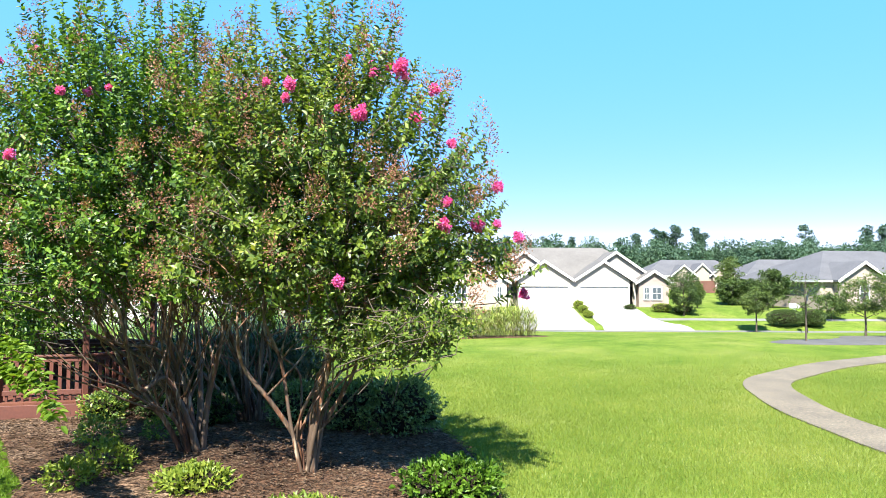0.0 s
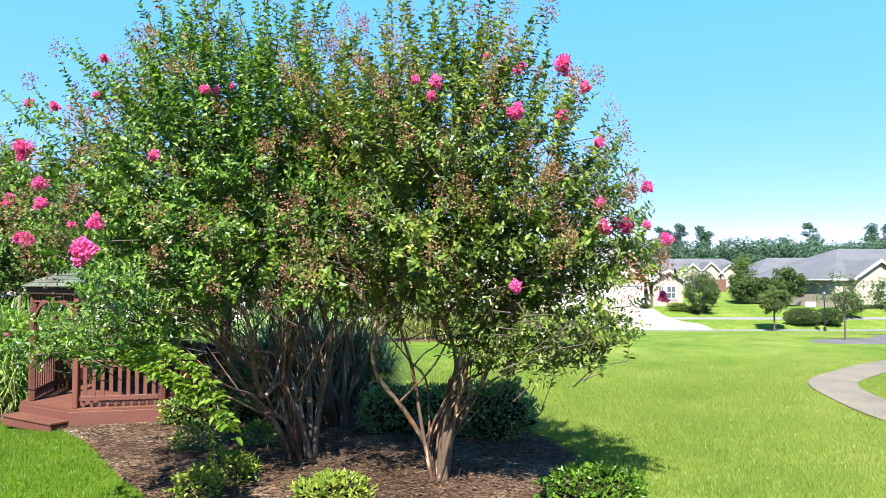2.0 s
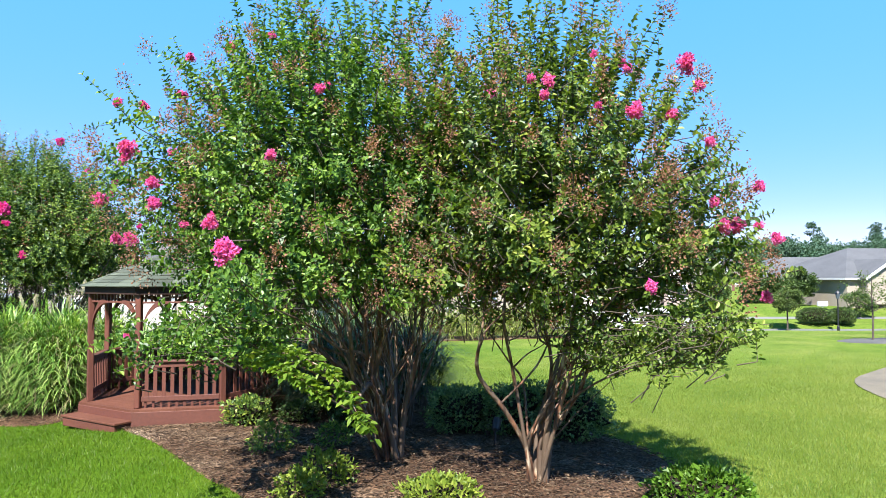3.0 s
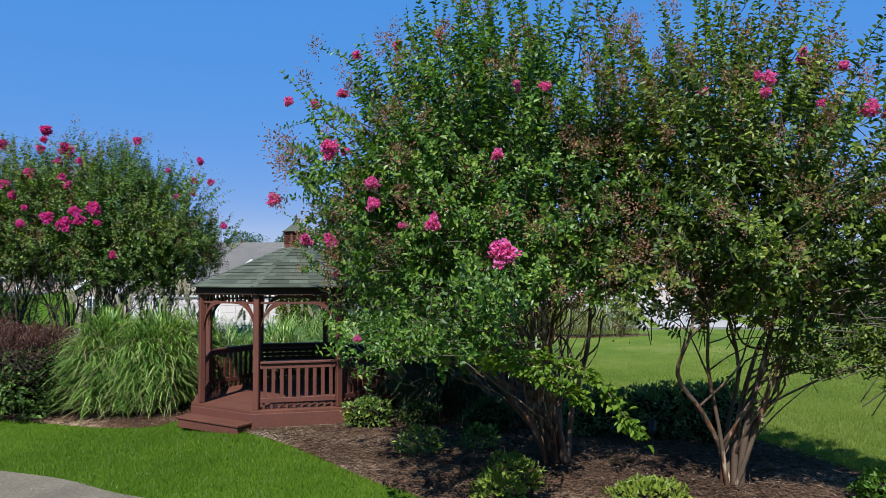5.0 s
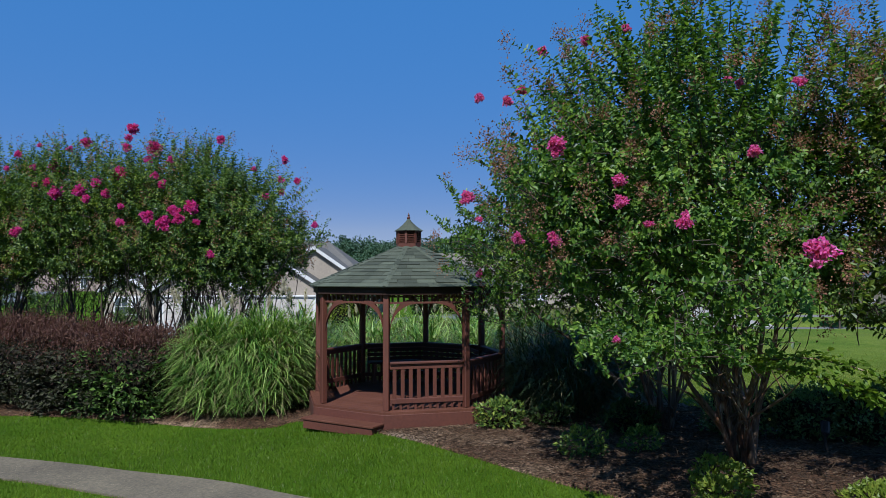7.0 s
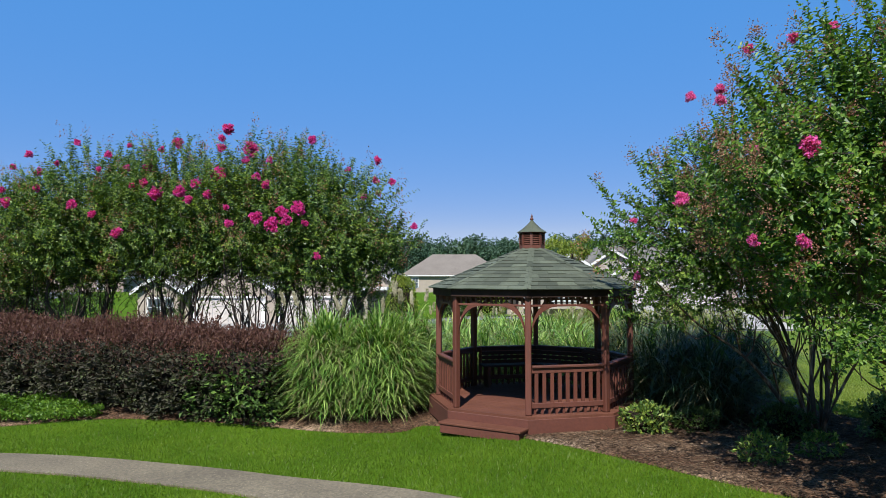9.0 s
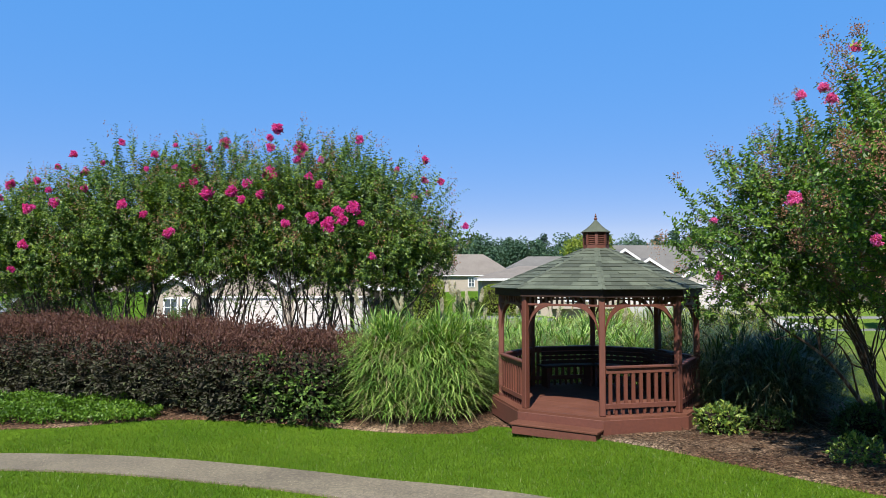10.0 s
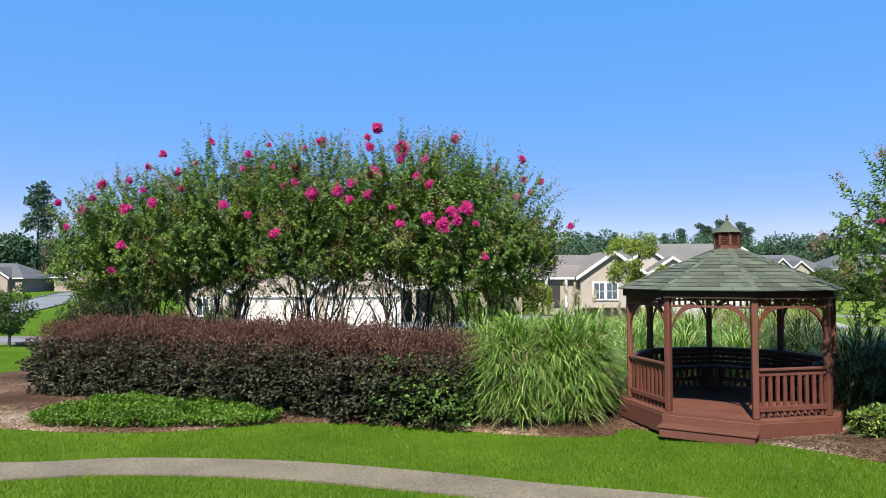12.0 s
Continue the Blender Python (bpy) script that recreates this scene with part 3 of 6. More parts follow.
def gazebo():
    g = thing("gazebo", GC, "octagonal red-stained wooden gazebo with green-grey shingle roof and cupola", "gazebo")
    # base: skirt boards and floor planks
    base = part("floor_base", prism([corner(i, R_DECK - 0.04, 0.02) for i in range(8)], (0, 0, DECK_Z - 0.07)), STAIN_H, g)
    for i in range(8):
        m, L = along(corner(i, R_DECK), corner(i + 1, R_DECK), (DECK_Z - 0.04) / 2 - 0.02)
        part("skirt_board", box((L + 0.02, 0.045, DECK_Z + 0.0), m, 0.006), STAIN_H, base)
    ap = R_DECK * math.cos(radians(22.5)) + 0.012
    step, tan = 0.142, math.tan(radians(22.5))
    turn = pose(0, 0, 0, 0, 0, math.degrees(GPHI))
    for k in range(-13, 14):
        t0, t1 = max(-ap, (k - 0.5) * step + 0.002), min(ap, (k + 0.5) * step - 0.002)
        if t1 - t0 < 0.02:
            continue
        outline = []
        for s, ts in ((-1, (t1, t0)), (1, (t0, t1))):
            for t in ts:
                outline.append(turn @ Vector((s * (ap if abs(t) <= ap * tan else ap * math.sqrt(2) - abs(t)), t, DECK_Z - 0.04)))
        part("floor_plank", prism(outline, (0, 0, 0.04)), DECK, base)
    # entry step
    m, L = along(corner(1, R_DECK), corner(2, R_DECK))
    st = part("step", box((L * 0.98, 0.30, 0.15), m @ pose(0, -0.17, 0.03), 0.01), STAIN_H, g, "low wooden entry step")
    part("tread", box((L * 1.02, 0.34, 0.04), m @ pose(0, -0.17, 0.125), 0.008), DECK, st)
    # posts, rails, braces, frieze
    for i in range(8):
        p = corner(i, R_POST)
        yaw = math.degrees(math.atan2(p.y, p.x))
        part("post", box((0.105, 0.105, Z_EAVE - DECK_Z), pose(p.x, p.y, (Z_EAVE + DECK_Z) / 2, 0, 0, yaw + 90), 0.012), STAIN, g)
        p, q = corner(i, R_POST), corner(i + 1, R_POST)
        m, L = along(p, q, 0)
        W = L - 0.11
        if i != 1:
            rail = part("railing", box((W, 0.11, 0.04), m @ pose(0, 0, H_RAIL - 0.02), 0.008), STAIN_H, g)
            part("upper_rail", box((W, 0.04, 0.085), m @ pose(0, 0, H_RAIL - 0.085), 0.005), STAIN_H, rail)
            part("lower_rail", box((W, 0.05, 0.085), m @ pose(0, 0, DECK_Z + 0.155), 0.005), STAIN_H, rail)
            for k in range(9):
                x = (k - 4) * W / 9.2
                part("baluster", box((0.062, 0.03, H_RAIL - DECK_Z - 0.32), m @ pose(x, 0.0, (H_RAIL - 0.13 + DECK_Z + 0.2) / 2)), STAIN, rail)
            for k in range(10):
                part("foot_block", box((0.04, 0.03, 0.11), m @ pose((k - 4.5) * W / 10, 0.015, DECK_Z + 0.055)), STAIN, rail)
        fr = part("frieze", box((W, 0.05, 0.06), m @ pose(0, 0, Z_EAVE - 0.085), 0.004), STAIN_H, g)
        part("frieze_rail", box((W, 0.045, 0.035), m @ pose(0, 0, Z_EAVE - 0.275), 0.004), STAIN_H, fr)
        for k in range(13):
            part("spindle", box((0.034, 0.028, 0.15), m @ pose((k - 6) * W / 13, 0, Z_EAVE - 0.185)), STAIN, fr)
        for s in (-1, 1):
            pts, n = [], 8
            for k in range(n + 1):
                a = radians(90 * k / n)
                pts.append((s * (W / 2 - 0.46 * (1 - math.cos(a)) - 0.0), -0.022, Z_EAVE - 0.295 - 0.5 * (1 - math.sin(a))))
            for k in range(n, -1, -1):
                a = radians(90 * k / n)
                pts.append((s * (W / 2 - 0.46 * (1 - math.cos(a)) * 0.82 + 0.0), -0.022, Z_EAVE - 0.292 - 0.5 * (1 - math.sin(a)) + 0.075 * math.sin(a)))
            bm = prism([m @ Vector(v) for v in pts], (m.to_3x3() @ Vector((0, 0.044, 0))))
            part("arch_brace", bm, STAIN, g)
    # roof: boarding, fascia, shingles, hip caps
    bm = bmesh.new()
    lo = [bm.verts.new(corner(i, R_EAVE, Z_EAVE)) for i in range(8)]
    hi = [bm.verts.new(corner(i, 0.2, Z_TOP)) for i in range(8)]
    for i in range(8):
        bm.faces.new((lo[i], lo[(i + 1) % 8], hi[(i + 1) % 8], hi[i]))
    bm.faces.new(hi)
    bmesh.ops.solidify(bm, geom=bm.faces[:], thickness=0.03)
    bmesh.ops.recalc_face_normals(bm, faces=bm.faces)
    roof = part("roof", bm, STAIN_SHADE, g, "green-grey shingled octagonal roof")
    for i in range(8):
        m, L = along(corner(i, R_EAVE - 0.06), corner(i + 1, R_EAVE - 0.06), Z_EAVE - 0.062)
        # fascia coloured dark for the shade under the shingle edge
        part("fascia", box((L + 0.01, 0.035, 0.15), m, 0.004), STAIN_SHADE, roof)
    rows = 12
    for i in range(8):
        a0, b0, a1, b1 = corner(i, R_EAVE + 0.05, Z_EAVE - 0.004), corner(i + 1, R_EAVE + 0.05, Z_EAVE - 0.004), corner(i, 0.2, Z_TOP + 0.03), corner(i + 1, 0.2, Z_TOP + 0.03)
        nrm = (b0 - a0).cross(a1 - a0).normalized()
        for r in range(rows):
            t0, t1 = r / rows, min(1, (r + 1.12) / rows)
            pa, pb, qa, qb = a0.lerp(a1, t0), b0.lerp(b1, t0), a0.lerp(a1, t1), b0.lerp(b1, t1)
            wide = (pb - pa).length
            n = max(1, round(wide / 0.40))
            off = (0.5 if r % 2 else 0.0)
            cuts = [0.0] + [min(1, max(0, (k + off + random.uniform(-0.12, 0.12)) / n)) for k in range(0 if off else 1, n)] + [1.0]
            cuts = sorted(set(cuts))
            for u, v in zip(cuts, cuts[1:]):
                if v - u < 0.03:
                    continue
                g0 = 0.003 / wide
                c0, c1, c2, c3 = pa.lerp(pb, u + g0), pa.lerp(pb, v - g0), qa.lerp(qb, v - g0), qa.lerp(qb, u + g0)
                th = nrm * random.uniform(0.010, 0.020)
                bm = bmesh.new()
                vs = [bm.verts.new(w) for w in (c0, c1, c2, c3, c0 + th, c1 + th, c2 + nrm * 0.003, c3 + nrm * 0.003)]
                for f in ((4, 5, 6, 7), (0, 1, 5, 4), (1, 2, 6, 5), (3, 0, 4, 7)):
                    bm.faces.new([vs[k] for k in f])
                part("shingle", bm, SHINGLE, roof)
        d = (a1 - a0)
        for k in range(8):
            s0, s1 = a0 + d * (k / 8), a0 + d * ((k + 1.15) / 8)
            sd = Vector((-a0.y, a0.x, 0)).normalized() * 0.06
            bm = bmesh.new()
            up = Vector((0, 0, 0.022))
            vs = [bm.verts.new(w) for w in (s0 - sd + up * 0.3, s0 + up * 1.2, s0 + sd + up * 0.3, s1 + sd * 0.9 + up * 0.1, s1 + up * 0.8, s1 - sd * 0.9 + up * 0.1)]
            bm.faces.new((vs[0], vs[1], vs[4], vs[5]))
            bm.faces.new((vs[1], vs[2], vs[3], vs[4]))
            part("hip_cap", bm, SHINGLE, roof)
    # cupola
    def ring(r, z):
        return [corner(i, r, z) for i in range(8)]
    cup = part("cupola", prism(ring(0.245, Z_TOP - 0.04), (0, 0, 0.13)), STAIN_H, g, "small louvred red wooden cupola")
    # near-black box behind the louvres paints the shade inside the cupola
    part("louvre_box", prism(ring(0.20, Z_TOP + 0.09), (0, 0, 0.235)), SHADE_CORE, cup)
    for i in range(8):
        p = corner(i, 0.225)
        part("corner_post", box((0.045, 0.045, 0.235), pose(p.x, p.y, Z_TOP + 0.2075, 0, 0, math.degrees(math.atan2(p.y, p.x)))), STAIN, cup)
        m, L = along(corner(i, 0.222), corner(i + 1, 0.222), 0)
        for k in range(6):
            part("louvre", box((L, 0.05, 0.012), m @ pose(0, 0, Z_TOP + 0.115 + k * 0.037, 32, 0, 0)), STAIN_H, cup)
    part("cupola_rim", prism(ring(0.265, Z_TOP + 0.315), (0, 0, 0.025)), STAIN_H, cup)
    bm = bmesh.new()
    levels = [(0.295, Z_TOP + 0.335), (0.18, Z_TOP + 0.41), (0.085, Z_TOP + 0.495), (0.022, Z_TOP + 0.57)]
    rings = [[bm.verts.new(v) for v in ring(r, z)] for r, z in levels]
    for a, b in zip(rings, rings[1:]):
        for i in range(8):
            bm.faces.new((a[i], a[(i + 1) % 8], b[(i + 1) % 8], b[i]))
    bm.faces.new(rings[0][::-1])
    bm.faces.new(rings[-1])
    part("cupola_roof", bm, SHINGLE, cup, "green-grey flared cupola roof")
    part("finial", lathe([(0.012, 0), (0.03, 0.02), (0.036, 0.04), (0.02, 0.06), (0.013, 0.072), (0.024, 0.086), (0.012, 0.11), (0.003, 0.14)], 10, (0, 0, Z_TOP + 0.56)), STAIN, cup)
    # bench along the back walls
    for i in (4, 5, 6):
        m, L = along(corner(i, R_POST - 0.26), corner(i + 1, R_POST - 0.26), 0)
        # seat and back slats coloured dark for the shade within the gazebo
        bench = part("bench", box((L, 0.38, 0.04), m @ pose(0, 0, DECK_Z + 0.44), 0.006), STAIN_SHADE, g, "built-in wooden bench")
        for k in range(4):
            part("back_slat", box((L * 1.08, 0.02, 0.07), m @ pose(0, 0.2, DECK_Z + 0.54 + 0.09 * k)), STAIN_SHADE, bench)
        for s in (-1, 1):
            part("leg", box((0.06, 0.34, 0.42), m @ pose(s * (L / 2 - 0.12), 0, DECK_Z + 0.21)), STAIN, bench)
    return g


gazebo()


# ---- shrubs, grasses, trees ----
def flower_meshes(name, mat, n=6, size=1.0):
    """Crinkled panicles: a loose, lopsided heap of small frilled tufts on a short stalk."""
    out = []
    for k in range(n):
        r = np.random.default_rng(40 + k)
        at, al, ln = [], [], []
        for c in range(r.integers(8, 13)):
            f = r.random() if c else 0.4
            wide = 0.040 * (1.25 - 0.8 * f)
            centre = np.array([r.normal(scale=wide), r.normal(scale=wide), -0.05 + 0.13 * f]) * (c > 0)
            centre *= min(1.0, 0.085 / (np.linalg.norm(centre) + 1e-6))
            m = int(r.integers(34, 56))
            u = unit(r.normal(size=(m, 3)))
            at.append(centre + u * (r.uniform(0.03, 0.055) if c else 0.08) * r.uniform(0.25, 1.1, (m, 1)))
            al.append(u * 0.7 + r.normal(scale=0.8, size=(m, 3)))
            ln.append(r.uniform(0.02, 0.042, m))
        at, al, ln = np.concatenate(at) * size, np.concatenate(al), np.concatenate(ln) * size
        me = leaf_mesh(name, at, al, unit(r.normal(size=at.shape)), ln, ln * r.uniform(0.7, 1.1, len(ln)), False, 0.5)
        me.materials.append(mat)
        out.append(me)
    return out


def place_flowers(tree, meshes, spots, rng):
    for at, d, s in spots:
        ob = link("flower_head", meshes[rng.integers(len(meshes))], None, tree, "bright pink crinkled flower panicle")
        q = Vector(d).to_track_quat("Z", "Y")
        ob.matrix_local = Matrix.LocRotScale(Vector(at), q @ Matrix.Rotation(rng.uniform(0, 6.28), 3, "Z").to_quaternion(), (s, s * rng.uniform(0.85, 1.15), s * rng.uniform(0.8, 1.05)))


def shoots_in(centre, radii, count, lean, rng, length=0.42):
    """Shoot ends scattered in a small ellipsoid: rows of end, direction and length."""
    v = unit(rng.normal(size=(count, 3))) * rng.random((count, 1)) ** 0.4
    return [(*(np.array(centre) + q * radii), *(np.array(lean) + rng.normal(scale=0.45, size=3)), length * rng.uniform(0.7, 1.3)) for q in v]


def crape_myrtle(name, base, lobes, shoots, leaf, rng, mats, label, stems=9, n_flow=(), flow_meshes=None, full=True, seeds=60, extra=(), limbs=(), stem_r=0.045, spread=1.0, lowcut=1.75, group="", flow_size=1.0, spike=0.35, foot=0.11, whip=0.45, forks=4, sway=0.11):
    """A many-stemmed crape myrtle. lobes: ellipsoids (centre, radii) that make up the crown, relative to the base; leaves sit in pairs on shoots."""
    bx, by = base
    t = thing(name, (bx, by, gz(bx, by)), label, "tree", group)
    lobes = [(np.array(c, float), np.array(r, float)) for c, r in lobes]
    vol = np.array([r.prod() ** 0.8 for _, r in lobes])
    pick = rng.choice(len(lobes), shoots, p=vol / vol.sum())
    C, R = np.array([c for c, _ in lobes])[pick], np.array([r for _, r in lobes])[pick]
    u = unit(rng.normal(size=(shoots, 3)))
    rad = rng.uniform(0.06, 1.0, (shoots, 1)) ** 0.42
    wob = np.array([noise.noise(Vector(v) * 1.6 + Vector((bx, by, 0))) + 0.6 * noise.noise(Vector(v) * 3.6 + Vector((by, bx, 2))) for v in u])[:, None]
    P = C + u * R * (rad + 0.20 * wob)
    clump = np.array([noise.noise(Vector(v) * 1.7 + Vector((bx, 3, by))) for v in P])
    low = lowcut + 0.5 * np.array([noise.noise((a * 0.8 + bx, b * 0.8, 3.0)) for a, b in P[:, :2]]) - 0.05 * np.hypot(P[:, 0], P[:, 1])
    fine = np.array([noise.noise(Vector(v) * 2.6 + Vector((by, 7, bx))) for v in P])
    keep = (P[:, 2] > low) & (clump > -0.36) & (fine > -0.20)
    P, u, rad = P[keep], u[keep], rad[keep]
    n = len(P)
    high = np.clip((P[:, 2:3] - np.quantile(P[:, 2], 0.45)) / 1.2, 0, 1)
    D = unit(unit(P - [0, 0, 0.8]) * 0.75 + u * 0.45 + np.array([0, 0, 0.55]) * high + rng.normal(scale=0.42, size=P.shape) * (1 - 0.45 * high))
    Ls = rng.uniform(0.24, 0.52, n)
    tall = (rng.random(n) < spike * high[:, 0]) & (rad[:, 0] > 0.8)
    Ls = np.where(tall, Ls + rng.uniform(0.1, whip, n), Ls)
    P = np.where(tall[:, None], P + D * (whip * 0.5), P)
    if len(extra):
        ex = np.array(extra, float)
        P, D, Ls, rad = np.concatenate([P, ex[:, :3]]), np.concatenate([D, unit(ex[:, 3:6])]), np.concatenate([Ls, ex[:, 6]]), np.concatenate([rad, np.full((len(ex), 1), 0.3)])
        n = len(P)
    size = np.where(rad == 0.3, 0.8, 1.0)
    P0 = P - D * Ls[:, None]
    # leaves in pairs along each shoot
    gap = leaf * 0.60
    pairs = int(1.0 / gap)
    k = np.arange(pairs)[None, :]
    dist = (k + 0.5) * gap + rng.uniform(-0.2, 0.2, (n, pairs)) * gap
    ok = dist < Ls[:, None]
    bend = rng.normal(scale=0.2, size=(n, 3)) - [0, 0, 0.08]
    pos = P0[:, None] + D[:, None] * dist[..., None] + bend[:, None] * (dist[..., None] ** 2)
    s1 = unit(np.cross(D, unit(rng.normal(size=(n, 3)))))
    s2 = np.cross(D, s1)
    ang = (np.arange(pairs) % 2)[None, :, None] * (np.pi / 2) + rng.normal(scale=0.35, size=(n, pairs, 1))
    out = np.cos(ang) * s1[:, None] + np.sin(ang) * s2[:, None]
    at, al, up, ln = [], [], [], []
    for sg in (1, -1):
        a = unit(sg * out + D[:, None] * 0.45 + rng.normal(scale=0.25, size=(n, pairs, 3)))
        at.append(pos[ok]), al.append(a[ok])
        up.append((D[:, None] * 0.6 + rng.normal(scale=0.4, size=(n, pairs, 3)) + [0, -0.15, 0.55])[ok])
        taper = 1.12 - 0.5 * (dist / Ls[:, None]) ** 2
        ln.append((leaf * taper * size * rng.uniform(0.75, 1.25, (n, pairs)))[ok])
    at, al, up, ln = (np.concatenate(v) for v in (at, al, up, ln))
    link("crown", leaf_mesh("crown", at, al, up, ln, ln * 0.62, full), mats[0], t, "dense glossy green leaves on upright shoots")
    # twigs that carry the shoots
    tips = P + bend * (Ls[:, None] ** 2)
    sub = rng.permutation(n)[: min(n, 1500 if full else 500)]
    splay = rng.normal(scale=0.7, size=(n, 3))
    lines = [[(*(P0[i] - D[i] * 0.08 + unit(np.array([-0.75 * P0[i][0], -0.75 * P0[i][1], -0.55]) + splay[i]) * 0.18), 0.006), (*P0[i], 0.005), (*(P0[i] + D[i] * Ls[i] * 0.5 + bend[i] * (Ls[i] * 0.5) ** 2), 0.0035), (*tips[i], 0.0018)] for i in sub]
    tagged(link("twig_work", tubes("twig_work", lines, 4), mats[1], t), kind="stuff")
    # stems that fork towards the crown
    goals = [(c, rr, None) for c, rr in (lobes[s % len(lobes)] for s in range(stems))] + [(None, None, np.array(g, float)) for g in limbs]
    for s, (c, rr, goal) in enumerate(goals):
        a = 2 * math.pi * s / stems + rng.uniform(-0.25, 0.25)
        r0 = rng.uniform(0.3, 1.0) * foot
        if goal is None:
            goal = c + np.array([math.cos(a), math.sin(a), 0]) * rr * rng.uniform(0.3, 0.75) * spread + [0, 0, rr[2] * rng.uniform(-0.3, 0.35)]
            rise = [0.28, 0.28, 0.36]
        else:
            a, rise = math.atan2(goal[1], goal[0]), [0.12, 0.12, 0.52]
        start = np.array([math.cos(a) * r0, math.sin(a) * r0, -0.08])
        mid = start + (goal - start) * rise + rng.normal(scale=0.08, size=3)
        rs = stem_r * rng.uniform(0.7, 1.15) * (1.0 if s < stems else 0.6)
        wander = sway if s < stems else sway * 0.45
        pts = spline([start, start + (mid - start) * [0.42, 0.42, 0.5] + rng.normal(scale=wander * 0.25, size=3), mid + rng.normal(scale=wander * 0.3, size=3), mid + (goal - mid) * 0.25 + rng.normal(scale=wander, size=3), mid + (goal - mid) * 0.5 + rng.normal(scale=wander, size=3), mid + (goal - mid) * 0.75 + rng.normal(scale=wander, size=3), goal], 5)
        f = np.linspace(0, 1, len(pts))
        stem = link("stem", tubes("stem", [[(*p, rs * (1.25 - 1.1 * q + 0.35 * max(0, 0.15 - q) / 0.15) * (1 + 0.10 * math.sin(11 * q + s))) for p, q in zip(pts, f)]], 7 if full else 5), mats[2], t)
        for b in range(forks if s < stems else 2):
            i0 = int(len(pts) * rng.uniform(0.14, 0.72))
            p0 = pts[i0]
            cand = P0[rng.integers(n, size=70)]
            dd = cand - p0
            good = cand[np.argmin(np.abs(np.linalg.norm(dd, axis=1) - 0.8) + 4.8 * np.maximum(0, 0.55 * np.linalg.norm(dd, axis=1) - dd[:, 2]))]
            bp = spline([p0, p0 + (good - p0) * 0.33 + rng.normal(scale=0.07, size=3) + [0, 0, 0.03], p0 + (good - p0) * 0.67 + rng.normal(scale=0.09, size=3) + [0, 0, 0.06], good], 4)
            r1 = rs * (1.2 - f[i0]) * 0.62
            link("branch", tubes("branch", [[(*p, r1 * (1 - 0.82 * q)) for p, q in zip(bp, np.linspace(0, 1, len(bp)))]], 6 if full else 5), mats[2], stem)
        for _ in range(4 if s < stems else 2):
            q0 = pts[int(len(pts) * rng.uniform(0.6, 0.97))]
            cand = P0[rng.integers(n, size=160)]
            g2 = cand[np.argmin(np.linalg.norm(cand - q0, axis=1))]
            link("branch", tubes("branch", [[(*q0, rs * 0.3), (*((q0 + g2) / 2 + rng.normal(scale=0.05, size=3)), rs * 0.2), (*g2, 0.004)]], 5), mats[2], stem)
    # seed heads and flowers at shoot ends
    order = np.argsort(-rad[:, 0])[: seeds * 3]
    at, al, ln = [], [], []
    for i in order[rng.permutation(len(order))[:seeds]]:
        m = 95 if full else 30
        v = rng.normal(size=(m, 3))
        sz = rng.uniform(0.6, 1.15) * flow_size
        at.append(tips[i] + D[i] * 0.05 + v * [0.05, 0.05, 0.08] * sz)
        al.append(v + D[i])
        ln.append(rng.uniform(0.014, 0.032, m) * (1.0 if full else 1.5))
    at, al, ln = np.concatenate(at), np.concatenate(al), np.concatenate(ln)
    tagged(link("spent_bloom", leaf_mesh("spent_bloom", at, al, rng.normal(size=at.shape), ln, ln * 0.8, False), mats[3], t, "olive-brown spent flower heads"), kind="stuff")
    if flow_meshes:
        place_flowers(t, flow_meshes, [(np.array(p[:3]) - [bx, by, gz(bx, by)], (rng.normal(scale=0.4), rng.normal(scale=0.4), 1), p[3] * flow_size) for p in n_flow], rng)
    return t


